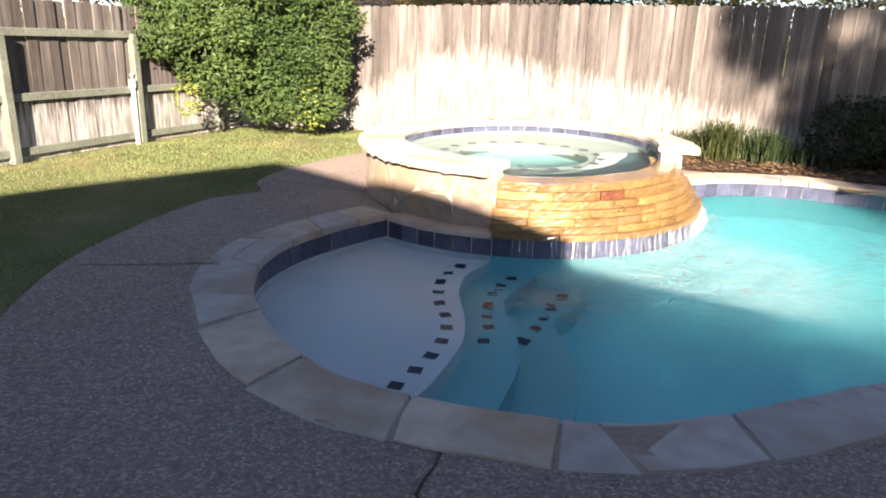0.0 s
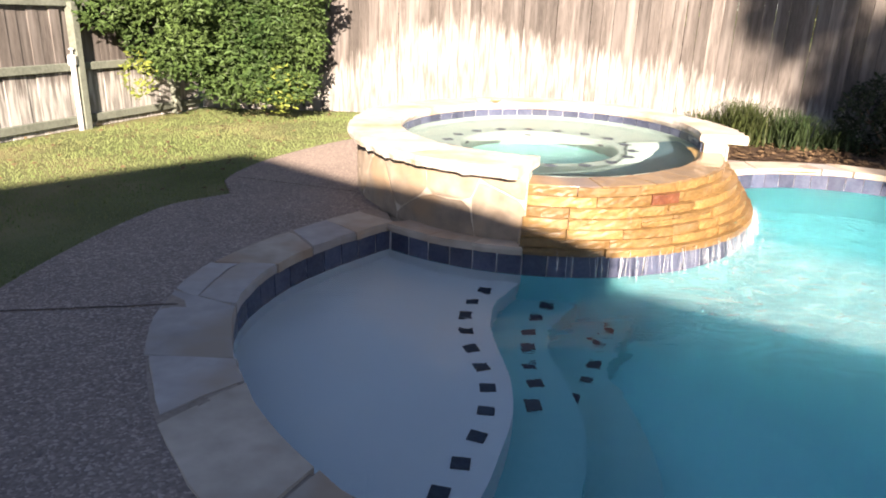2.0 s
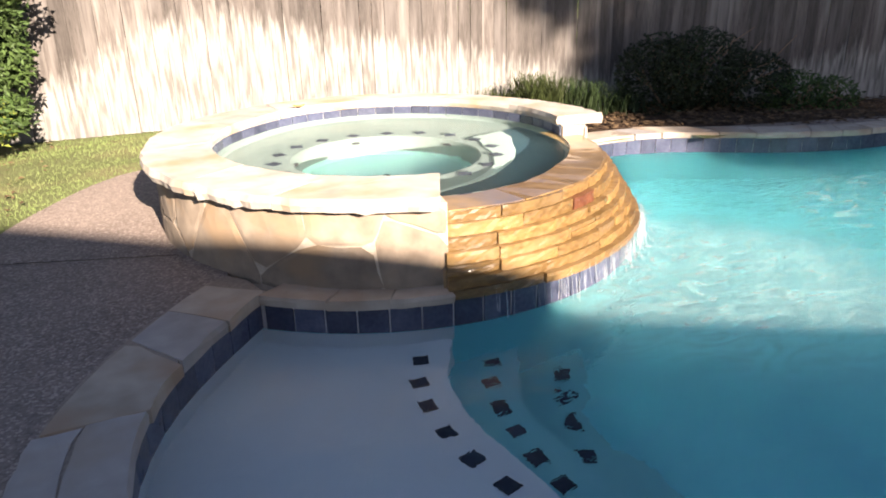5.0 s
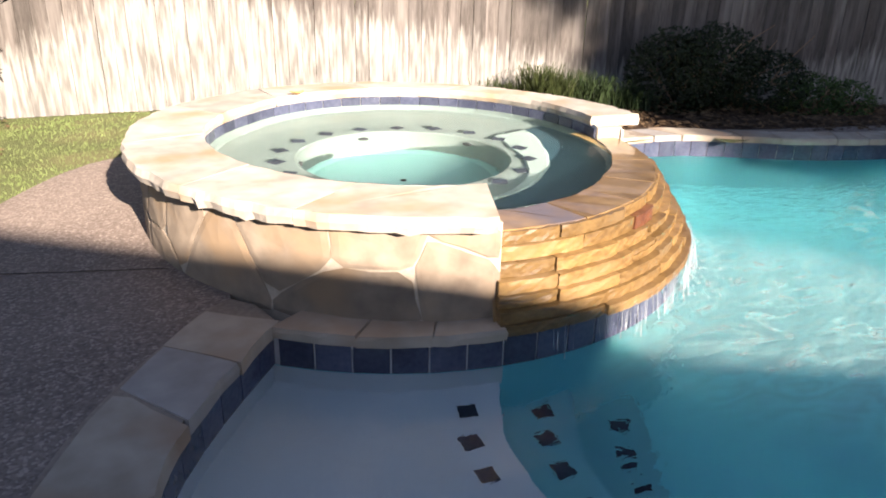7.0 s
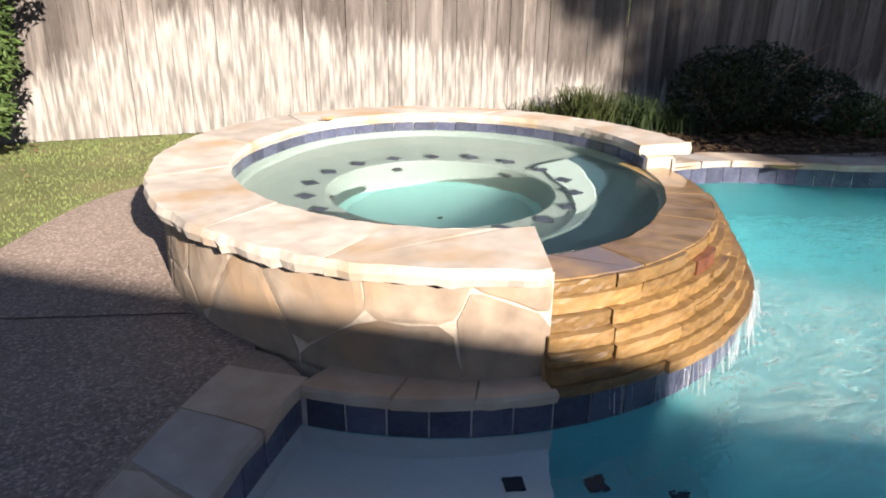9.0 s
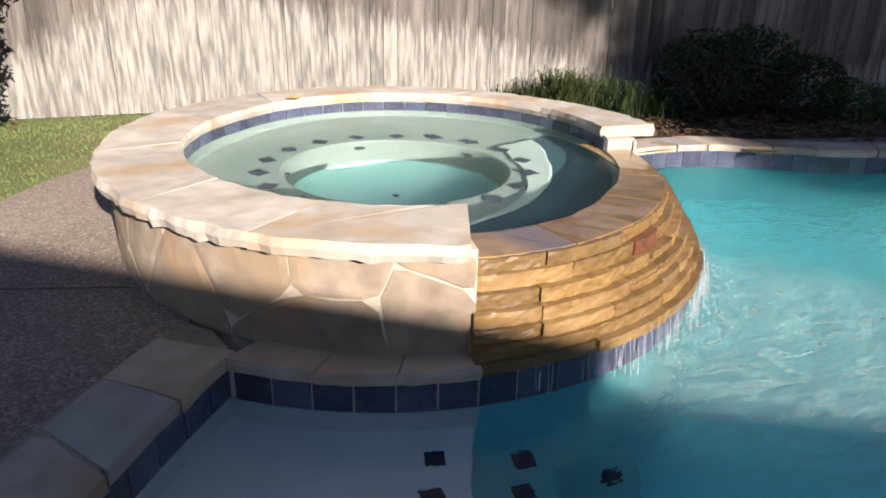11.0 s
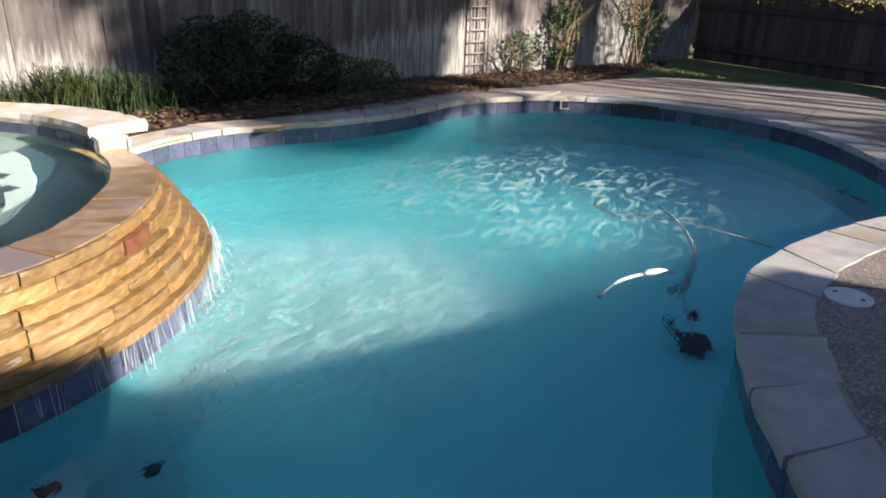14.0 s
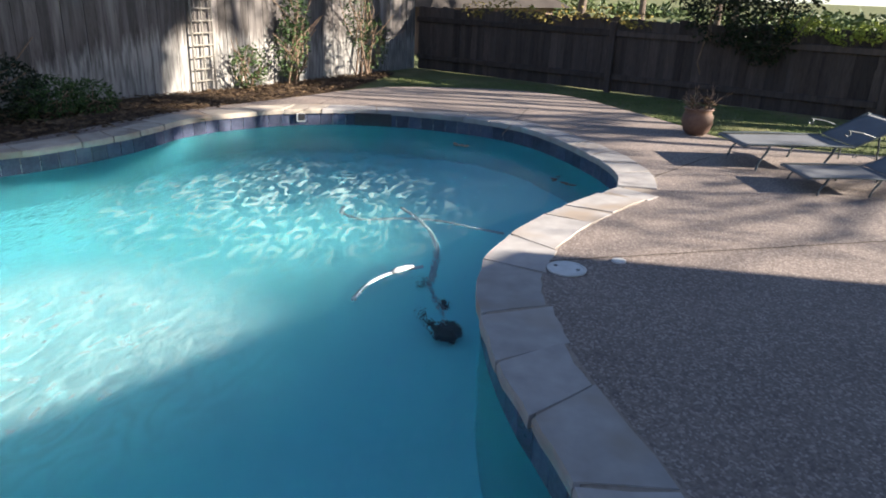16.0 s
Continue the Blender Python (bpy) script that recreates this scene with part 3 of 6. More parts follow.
# ---- deck, coping, basin ----
def build_deck():
    ob = slab("patio", DECK_EDGE, [DECK_HOLE], DECK_TOP, 0.14, AGGREGATE)
    tagged(ob, "exposed-aggregate concrete patio round the pool", "patio", kind="structure")
    for a, b in (((-2.34, 4.05), (-1.52, 4.18)), ((-0.1, 1.95), (-0.03, 2.2)), ((-0.3, 0.2), (-0.1, 1.95)), ((-1.86, 6.73), (-0.86, 6.35)), ((2.95, 2.9), (4.1, 0.2)), ((4.75, 2.15), (6.2, 1.2)), ((6.6, 3.2), (8.5, 3.0)), ((7.0, 5.6), (8.5, 5.5))):
        line = even([Vector(a), Vector(b)], 0.1)
        line = [p + 0.006 * Vector((rnd.uniform(-1, 1), rnd.uniform(-1, 1))) for p in line]
        bm = bmesh.new()
        w = [(p, side(line, i)) for i, p in enumerate(line)]
        l0 = [bm.verts.new((*(p + 0.006 * s), DECK_TOP + 0.003)) for p, s in w]
        l1 = [bm.verts.new((*(p - 0.006 * s), DECK_TOP + 0.003)) for p, s in w]
        for k in range(len(w) - 1):
            bm.faces.new((l0[k], l0[k + 1], l1[k + 1], l1[k]))
        part("control_joint", bm, SOIL, ob, "dark joint line in the concrete")
    return ob


def stone(name, ring, top, thick, mat, parent, rough=0.006, label="", bow=0.004):
    """A flat stone with chipped edges: ring is its outline, 2D."""
    c = sum(ring, Vector((0, 0))) / len(ring)
    bm = bmesh.new()
    tilt = (rnd.uniform(-1, 1) * bow, rnd.uniform(-1, 1) * bow)
    low, mid, high = [], [], []
    for p in ring:
        j = Vector((rnd.uniform(-1, 1), rnd.uniform(-1, 1))) * rough
        q = p + j
        d = q - c
        z = top + tilt[0] * d.x / 0.3 + tilt[1] * d.y / 0.3
        low.append(bm.verts.new((*q, z - thick)))
        mid.append(bm.verts.new((*(q + d.normalized() * rnd.uniform(-0.004, 0.006)), z - thick * rnd.uniform(0.3, 0.45))))
        high.append(bm.verts.new((*(q - d.normalized() * rnd.uniform(0.003, 0.008)), z + rnd.uniform(-0.002, 0.002))))
    n = len(ring)
    for r0, r1 in ((low, mid), (mid, high)):
        for k in range(n):
            bm.faces.new((r0[k], r0[(k + 1) % n], r1[(k + 1) % n], r1[k]))
    bm.faces.new(high)
    return part(name, bm, mat, parent, label)


def coping_stones(line, width, parent, seed):
    r = random.Random(seed)
    total = len(line) - 1
    i = 0
    cut0 = (0.0, 0.0)
    while i < total:
        run = min(total - i, round(r.uniform(0.30, 0.58) / 0.05))
        if total - i - run < 4:
            run = total - i
        j = i + run
        last = j == total
        cut1 = (0.0, 0.0) if last else (r.uniform(-0.12, 0.12), r.uniform(-0.12, 0.12))

        def spot(s, across, cut):
            s = s + cut / 0.05
            s = max(0, min(total, s))
            k = min(int(s), total - 1)
            p = line[k].lerp(line[k + 1], s - k)
            return p + across * side(line, k)
        gap = 0.09
        wide = width + r.uniform(-0.025, 0.02)
        mat = r.choice((COPING, COPING, COPING_GREY, COPING_GREY, COPING))
        if line[i].x > 1.0 and line[i].y < 4.0:      # the house side is laid in greyer stone
            mat = COPING_GREY
        rows = [(0.0, wide)]
        if run > 8 and line[i].x < 1.2 and r.random() < 0.3:              # laid in two pieces across
            part_at = wide * r.uniform(0.4, 0.62)
            rows = [(0.0, part_at - 0.005), (part_at + 0.005, wide)]
        for lo, hi in rows:
            f0, f1 = lo / wide, hi / wide
            a0 = cut0[0] + (cut0[1] - cut0[0]) * f0
            a1 = cut0[0] + (cut0[1] - cut0[0]) * f1
            b0 = cut1[0] + (cut1[1] - cut1[0]) * f0
            b1 = cut1[0] + (cut1[1] - cut1[0]) * f1
            n = max(2, run // 2)
            inner = [spot(i + gap + (run - 2 * gap) * k / n, lo, a0 + (b0 - a0) * k / n) for k in range(n + 1)]
            outer = [spot(i + gap + (run - 2 * gap) * k / n, hi, a1 + (b1 - a1) * k / n) for k in range(n + 1)]
            ends = [inner[-1].lerp(outer[-1], 0.5)], [outer[0].lerp(inner[0], 0.5)]
            stone("coping_stone", inner + ends[0] + outer[::-1] + ends[1], r.uniform(-0.002, 0.004), 0.055, mat if len(rows) == 1 else r.choice((COPING, COPING_GREY)), parent, rough=0.007)
        i, cut0 = j, cut1


def strip(name, line, z0, z1, mat, parent=None, label=""):
    verts = [(*p, z) for p in line for z in (z0, z1)]
    return raw(name, verts, [(2 * k, 2 * k + 2, 2 * k + 3, 2 * k + 1) for k in range(len(line) - 1)], mat, parent, label)


def tile_mesh(width, height):
    bm = bmesh.new()
    box(bm, -width / 2, -0.004, -height / 2, width / 2, 0.004, height / 2)
    bevel(bm, 0.0022)
    me = bpy.data.meshes.new("tile")
    bm.to_mesh(me)
    bm.free()
    me.materials.append(TILE)
    return me


TILE_MESH = tile_mesh(0.150, 0.150)


def tiles(line, z, parent, mesh, pitch=0.155, outward=0.0):
    pts = even(line, pitch)
    for a, b in zip(pts, pts[1:]):
        c, d = (a + b) / 2, b - a
        ob = linked("tile", mesh, None, parent)
        s = Vector((d.y, -d.x)).normalized()
        ob.matrix_basis = pose(*(c + outward * s), z + rnd.uniform(-0.0008, 0.0008), 0, rnd.uniform(-0.4, 0.4), math.degrees(math.atan2(d.y, d.x)))


SHELF_EDGE = curve([(0.44, 5.5), (0.29, 5.21), (0.19, 5.05), (0.085, 4.86), (0.04, 4.65), (0.03, 4.45), (0.06, 4.2), (0.075, 3.95), (0.05, 3.7), (-0.03, 3.43), (-0.14, 3.14), (-0.32, 2.82), (-0.52, 2.45)], 0.05)


def build_pool():
    pool = thing("swimming_pool", (2, 4.5, 0), "free-form swimming pool with flagstone coping and slate-blue waterline tile", "swimming pool")
    tile_a, tile_b = offset(EDGE_A, 0.028), offset(EDGE_B, 0.028)
    bed = slab("coping_bed", OUT_A[:-5] + OUT_B[5:], [offset(EDGE_A, 0.03) + offset(EDGE_B, 0.03)[1:] + [oval(t, 1.55, 1.55) for t in range(15, 221, 5)]], -0.004, 0.11, JOINT, pool, "tan mortar bed between the coping stones")
    coping_stones(EDGE_A, COPING_WIDTH, pool, 3)
    coping_stones(EDGE_B, COPING_WIDTH - 0.03, pool, 11)
    for line, name in ((tile_a, "tile_backing"), (tile_b, "tile_backing")):
        strip(name, offset(line, 0.003), -0.207, -0.03, GROUT, pool, "pale grout behind the tiles")
        tiles(line, -0.129, pool, TILE_MESH)
    deep = offset(EDGE_A, 0.034) + offset(EDGE_B, 0.034)[1:]
    strip("basin_wall", deep, -1.9, -0.2, PLASTER_WALL_DIM, pool, "plaster wall under water, painted darker to offset the sun on it")
    strip("shelf_wall", [p for p in offset(EDGE_A, 0.030) if p.x < -0.42 and p.y > 2.6], -0.37, -0.2, PLASTER, pool, "white plaster wall over the shelf")
    # floor falls towards the far end
    flat, tris = sheet(offset(EDGE_A, 0.06) + offset(EDGE_B, 0.06)[1:] + [Vector((1.2, 6.9)), Vector((0.2, 6.3))])
    raw("basin_floor", [(v.x, v.y, -1.2 - 0.05 * max(0, v.x)) for v in flat], tris, PLASTER_DEEP, pool, "blue plaster floor")
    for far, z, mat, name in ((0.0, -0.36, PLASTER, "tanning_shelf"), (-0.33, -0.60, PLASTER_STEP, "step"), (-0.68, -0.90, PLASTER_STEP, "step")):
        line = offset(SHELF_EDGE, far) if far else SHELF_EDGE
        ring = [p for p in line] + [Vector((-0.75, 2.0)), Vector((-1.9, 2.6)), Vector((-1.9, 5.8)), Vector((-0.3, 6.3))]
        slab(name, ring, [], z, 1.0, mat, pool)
    return pool


def dots(points, count, z, parent, size=0.038):
    bm = bmesh.new()
    box(bm, -size, -size, -0.004, size, size, 0.004)
    bevel(bm, 0.002)
    me = bpy.data.meshes.new("marker_tile")
    bm.to_mesh(me)
    bm.free()
    me.materials.append(MARKER)
    line = curve(points, 0.02)
    pts = even(line, (len(line) - 1) * 0.02 / (count - 1))
    for k, p in enumerate(pts):
        d = pts[min(k + 1, len(pts) - 1)] - pts[max(k - 1, 0)]
        ob = linked("marker_tile", me, None, parent)
        ob.matrix_basis = pose(*p, z + 0.004, 0, 0, math.degrees(math.atan2(d.y, d.x)) + 8 + rnd.uniform(-10, 10))


# ---- spa ----
OPEN0, OPEN1 = -102.0, -11.0          # the spillway, degrees round the spa


def bay(t):
    """How far the spa's basin bulges out, on the side away from the walker."""
    return 0.22 * max(0.0, math.cos(radians(t - 38))) ** 1.2


def basin(t, a):
    return oval(t, a + bay(t), 1.108 * (a + bay(t)))


def basin_arc(t0, t1, a, step=0.05):
    n = max(2, round(abs(t1 - t0) / 2))
    return even([basin(t0 + (t1 - t0) * k / n, a) for k in range(n + 1)], step)


def arc(t0, t1, a, b, step=0.05):
    n = max(2, round(abs(t1 - t0) / 2))
    return even([oval(t0 + (t1 - t0) * k / n, a, b) for k in range(n + 1)], step)


def cells(u0, u1, v0, v1, count, seed):
    """Irregular stones: the Voronoi cells of random points in a rectangle, as polygons."""
    r = random.Random(seed)
    pts = []
    tries = 0
    while len(pts) < count and tries < 20000:
        tries += 1
        p = Vector((r.uniform(u0, u1), r.uniform(v0, v1)))
        if all(((p.x - q.x) ** 2 + 1.3 * (p.y - q.y) ** 2) > 0.5 * (u1 - u0) * (v1 - v0) / count for q in pts):
            pts.append(p)
    out = []
    for p in pts:
        poly = [Vector((u0, v0)), Vector((u1, v0)), Vector((u1, v1)), Vector((u0, v1))]
        for q in pts:
            if q is p:
                continue
            m, d = (p + q) / 2, (q - p)
            cut = []
            for a, b in zip(poly, poly[1:] + poly[:1]):
                sa, sb = (a - m).dot(d), (b - m).dot(d)
                if sa <= 0:
                    cut.append(a)
                if sa * sb < 0:
                    cut.append(a.lerp(b, sa / (sa - sb)))
            poly = cut
            if len(poly) < 3:
                break
        if len(poly) >= 3:
            out.append(poly)
    return out


def shrink(poly, gap):
    c = sum(poly, Vector((0, 0))) / len(poly)
    out = []
    for p in poly:
        d = p - c
        out.append(c + d * max(0.3, 1 - gap / max(d.length, 1e-6)))
    return out


def rounded(poly, rough, r):
    """The polygon with cut corners and chipped sides."""
    out = []
    n = len(poly)
    for k, p in enumerate(poly):
        a, b = poly[k - 1], poly[(k + 1) % n]
        out += [p.lerp(a, 0.16), p.lerp(b, 0.16), p.lerp(b, 0.5)]
    return [q + Vector((r.uniform(-1, 1), r.uniform(-1, 1))) * rough for q in out]


def wall_stone(poly, a, b, t_of, proud, mat, parent, r, name="rubble_stone"):
    """A stone on the round wall; poly in (length along the wall, height)."""
    bm = bmesh.new()
    ring = rounded(poly, 0.006, r)
    c = sum(ring, Vector((0, 0))) / len(ring)

    def at(p, out):
        t = t_of(p.x)
        return (*oval(t, a + out, b + out), p.y)
    back = [bm.verts.new(at(p, -0.01)) for p in ring]
    rim = [bm.verts.new(at(p, proud * r.uniform(0.45, 0.7))) for p in ring]
    face = [bm.verts.new(at(c.lerp(p, 0.84), proud * r.uniform(0.9, 1.15))) for p in ring]
    heart = bm.verts.new(at(c, proud * r.uniform(1.1, 1.4)))
    n = len(ring)
    for r0, r1 in ((back, rim), (rim, face)):
        for k in range(n):
            bm.faces.new((r0[k], r0[(k + 1) % n], r1[(k + 1) % n], r1[k]))
    for k in range(n):
        bm.faces.new((face[k], face[(k + 1) % n], heart))
    return part(name, bm, mat, parent)


def build_spa():
    spa = thing("spa", (SPA.x, SPA.y, 0), "raised round stone spa spilling over wet ledgestone into the pool", "spa")
    r = random.Random(21)
    # core of the wall, behind the stones, open towards the basin
    body = bmesh.new()
    n = 150
    ring = [[], [], [], []]
    for k in range(n + 1):
        t = OPEN1 + (258 - OPEN1) * k / n
        for q, (a, b, z) in enumerate(((1.47, 1.585, -0.3), (1.47, 1.585, 0.415), (1.16, 1.28, 0.415), (1.16, 1.28, -0.3))):
            ring[q].append(body.verts.new((*(oval(t, a, b) if q < 2 else basin(t, a)), z)))
    for q in range(4):
        for k in range(n):
            body.faces.new((ring[q][k], ring[q][k + 1], ring[(q + 1) % 4][k + 1], ring[(q + 1) % 4][k]))
    body.faces.new([ring[q][0] for q in range(4)]), body.faces.new([ring[q][n] for q in range(4)])
    part("wall_core", body, MORTAR, spa, "cream mortar between the stones")
    # rubble facing
    along = [0.0]
    turns = [258 - k for k in range(0, 271)]
    for t0, t1 in zip(turns, turns[1:]):
        along.append(along[-1] + (oval(t1, 1.47, 1.585) - oval(t0, 1.47, 1.585)).length)

    def t_of(u):
        return float(np.interp(u, along, turns))
    for poly in cells(0.0, 2.9, -0.04, 0.405, 14, 5):
        wall_stone(shrink(poly, 0.006), 1.47, 1.585, t_of, 0.008, RUBBLE, spa, r)
    for poly in cells(2.9, 6.6, -0.05, 0.405, 18, 6):
        wall_stone(shrink(poly, 0.006), 1.47, 1.585, t_of, 0.008, RUBBLE, spa, r)
    for poly in cells(along[-1] - 0.45, along[-1], -0.05, 0.405, 4, 8):
        wall_stone(shrink(poly, 0.01), 1.47, 1.585, t_of, 0.013, CAP, spa, r)
    # stone course under the wall, over the tile
    t = 226.0
    while t < 258:
        w = r.uniform(9, 14)
        t1 = min(258.5, t + w)
        ring2 = [oval(t + (t1 - t) * k / 5 + 0.2, 1.72, 1.70) for k in range(6)] + [oval(t1 - (t1 - t) * k / 5 - 0.2, 1.44, 1.56) for k in range(6)]
        stone("base_stone", ring2, -0.008 + r.uniform(-0.004, 0.006), 0.05, COPING, spa, rough=0.005)
        t = t1
    # wet courses of the spillway
    courses = ((0.345, 0.290, 1.435, 1.53), (0.288, 0.225, 1.485, 1.556), (0.223, 0.165, 1.535, 1.585), (0.163, 0.105, 1.58, 1.612), (0.103, 0.048, 1.625, 1.642), (0.046, -0.005, 1.665, 1.668), (-0.007, -0.055, 1.70, 1.69))
    fill = bmesh.new()
    n = 46
    grid = []
    for z, a, b in ((0.33, 1.20, 1.33), (0.33, 1.38, 1.48), (-0.05, 1.645, 1.64), (-0.21, 1.645, 1.64)):
        grid.append([fill.verts.new((*oval(OPEN0 - 0.5 + (OPEN1 - OPEN0 + 8) * k / n, a, b), z)) for k in range(n + 1)])
    for g0, g1 in zip(grid, grid[1:]):
        for k in range(n):
            fill.faces.new((g0[k], g0[k + 1], g1[k + 1], g1[k]))
    part("spillway_core", fill, LIP, spa, "dark wet mortar of the spillway")
    for c, (z1, z0, a, b) in enumerate(courses):
        t = OPEN0
        end = OPEN1 + (0 if c == 0 else 3 + 2 * c)
        while t < end:
            w = r.uniform(7, 20) if c != 0 else r.uniform(12, 20)
            t1 = min(end, t + w)
            if end - t1 < 4:
                t1 = end
            if c == 1 and t < -70 < t1:                # the one red stone begins here
                t1 = -70
            red = c == 1 and t == -70
            if red:
                t1 = -61
            cut = r.uniform(0.4, 0.6) if c and not red and r.random() < 0.18 else 1.0
            for f0, f1 in ((0.0, cut), (cut, 1.0)):
                if f1 - f0 < 0.1:
                    continue
                lo, hi = z0 + (z1 - z0) * f0, z0 + (z1 - z0) * f1 - (0.001 if f1 < 1 else 0)
                deep, push = 0.16, r.uniform(-0.010, 0.010)
                bm = bmesh.new()
                m = max(4, round((t1 - t) / 1.3))
                cols = []
                for k in range(m + 1):
                    tt = t + 0.10 + (t1 - t - 0.20) * k / m
                    s = (hi - lo) * 0.1
                    out = [push + r.uniform(-0.003, 0.003) - (0.006 if k in (0, m) else 0) for _ in range(4)]
                    row = [bm.verts.new((*oval(tt, a - deep, b - deep), lo + 0.001))]
                    for f, o in zip((0.0, 0.32, 0.68, 1.0), out):
                        row.append(bm.verts.new((*oval(tt, a + o, b + o), lo + 0.001 + (hi - lo) * f + (0.5 * r.uniform(-s, s) if 0 < f < 1 else r.uniform(-0.002, 0.002)))))
                    row.append(bm.verts.new((*oval(tt, a - deep, b - deep), hi)))
                    cols.append(row)
                for c0, c1 in zip(cols, cols[1:]):
                    for k in range(6):
                        bm.faces.new((c0[k], c1[k], c1[(k + 1) % 6], c0[(k + 1) % 6]))
                bm.faces.new(cols[0]), bm.faces.new(cols[-1][::-1])
                part("ledge_stone", bm, LEDGE_RED if red else LEDGE, spa, "wet red stone" if red else "")
            t = t1
    # flat lip stones
    t = OPEN0
    while t < OPEN1:
        t1 = min(OPEN1, t + r.uniform(12, 19))
        if OPEN1 - t1 < 6:
            t1 = OPEN1
        ring3 = [oval(t + 0.05 + (t1 - t - 0.1) * k / 7, 1.42, 1.516) for k in range(8)] + [basin(t1 - 0.05 - (t1 - t - 0.1) * k / 7, 1.135) for k in range(8)]
        stone("lip_stone", ring3, 0.350, 0.045, LIP, spa, rough=0.002, bow=0.0)
        t = t1
    # cap
    joints = [-8.5, 14, 47, 76, 108, 139, 171, 204, 229, 258]
    cut0 = 0.0
    for t, t1 in zip(joints, joints[1:]):
        cut = -2.4 if t1 == 258 else r.uniform(-4, 4)
        m = 16
        edge = [r.uniform(-0.014, 0.016) for _ in range(m + 1)]
        edge = [(e + edge[max(0, k - 1)]) / 2 + r.uniform(-0.005, 0.005) for k, e in enumerate(edge)]
        edge[0] = edge[m] = 0.0
        span = t1 + cut - t - cut0 - 0.12
        # the cap is broader towards the far side
        wide = [0.11 * max(0.0, math.cos(radians(t + cut0 + span * q / m - 25))) ** 0.8 for q in range(m + 1)]
        outer = [oval(t + cut0 + 0.06 + span * q / m, 1.545 + e + g, 1.70 + e + g) for q, (e, g) in enumerate(zip(edge, wide))]
        inside_edge = [basin(t1 - cut - 0.06 - (t1 - cut - t + cut0 - 0.12) * q / 9, 1.125) for q in range(10)]
        ring4 = outer + inside_edge
        bm = bmesh.new()
        n4 = len(ring4)
        top = CAP_TOP + r.uniform(-0.003, 0.003)
        low, body2, high = [], [], []
        rag = under = 0.0
        for k, p in enumerate(ring4):
            d = (p - SPA).normalized() * (1 if k <= m else -1)
            # chips run on along the edge, with a deeper bite now and then
            rag = 0.6 * rag + r.uniform(-0.006, 0.004) - (0.014 if r.random() < 0.12 else 0) if k <= m else 0
            under = 0.5 * under + r.uniform(0.0, 0.010)
            low.append(bm.verts.new((*(p - d * under), top - 0.064 + rag * 0.8)))
            body2.append(bm.verts.new((*(p + d * r.uniform(-0.002, 0.006)), top - 0.032 + rag * 0.4)))
            high.append(bm.verts.new((*(p - d * r.uniform(0.004, 0.012)), top + r.uniform(-0.003, 0.002))))
        for r0, r1 in ((low, body2), (body2, high)):
            for k in range(n4):
                bm.faces.new((r0[k], r0[(k + 1) % n4], r1[(k + 1) % n4], r1[k]))
        bm.faces.new(high), bm.faces.new(low[::-1])
        part("cap_stone", bm, CAP, spa)
        cut0 = cut
    # tiles under the cap and on the outer foot
    strip("tile_backing", basin_arc(OPEN1, 258, 1.145), 0.18, 0.43, GROUT, spa)
    tiles([p for p in reversed(basin_arc(OPEN1, 258, 1.138))], 0.372, spa, tile_mesh(0.150, 0.078))
    strip("tile_backing", arc(222, 362, 1.668, 1.652), -0.207, -0.04, GROUT, spa)
    strip("basin_wall", arc(222, 362, 1.674, 1.658), -1.9, -0.204, PLASTER_DEEP, spa, "blue plaster under the water line")
    strip("shelf_wall", arc(222, 259, 1.679, 1.663), -0.37, -0.204, PLASTER, spa, "white plaster wall over the shelf")
    tiles(arc(226.5, 362, 1.673, 1.657), -0.129, spa, TILE_MESH)
    # bowl
    bm = bmesh.new()
    n = 72
    prof = ((1.140, 1.250, 0.335), (1.128, 1.248, 0.19), (1.10, 1.22, 0.165), (0.645, 0.66, 0.155), (0.63, 0.645, 0.135))
    rings = [[bm.verts.new((*(oval(360 * q / n, a, b) if k > 2 else basin(360 * q / n, a)), z)) for q in range(n)] for k, (a, b, z) in enumerate(prof)]
    for r0, r1 in zip(rings, rings[1:]):
        for q in range(n):
            bm.faces.new((r0[q], r0[(q + 1) % n], r1[(q + 1) % n], r1[q]))
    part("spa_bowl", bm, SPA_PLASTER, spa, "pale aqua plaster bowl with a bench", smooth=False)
    for name, prof, mat, label in (("footwell_wall", ((0.63, 0.645, 0.136), (0.60, 0.615, -0.28)), SPA_PLASTER, "pale aqua footwell wall"), ("footwell", ((0.60, 0.615, -0.28), (0.55, 0.56, -0.32), (0.02, 0.02, -0.34)), SPA_WELL_LIT, "aqua plaster footwell floor, painted lighter as if sunlit")):
        bm = bmesh.new()
        rings = [[bm.verts.new((*oval(360 * q / n, a, b), z)) for q in range(n)] for a, b, z in prof]
        for r0, r1 in zip(rings, rings[1:]):
            for q in range(n):
                bm.faces.new((r0[q], r0[(q + 1) % n], r1[(q + 1) % n], r1[q]))
        part(name, bm, mat, spa, label)
    # dark sheet painting the lip's shade on the bench, with the bench's pale edge along it
    lip_shade, edge_bm = bmesh.new(), bmesh.new()
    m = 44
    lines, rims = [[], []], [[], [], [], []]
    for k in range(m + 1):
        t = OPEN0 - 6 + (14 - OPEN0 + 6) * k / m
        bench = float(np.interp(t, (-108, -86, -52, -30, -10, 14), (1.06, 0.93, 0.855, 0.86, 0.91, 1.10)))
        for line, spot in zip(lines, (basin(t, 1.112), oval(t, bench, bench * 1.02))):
            line.append(lip_shade.verts.new((*spot, 0.172)))
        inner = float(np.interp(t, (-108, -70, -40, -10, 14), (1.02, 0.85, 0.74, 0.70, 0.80)))
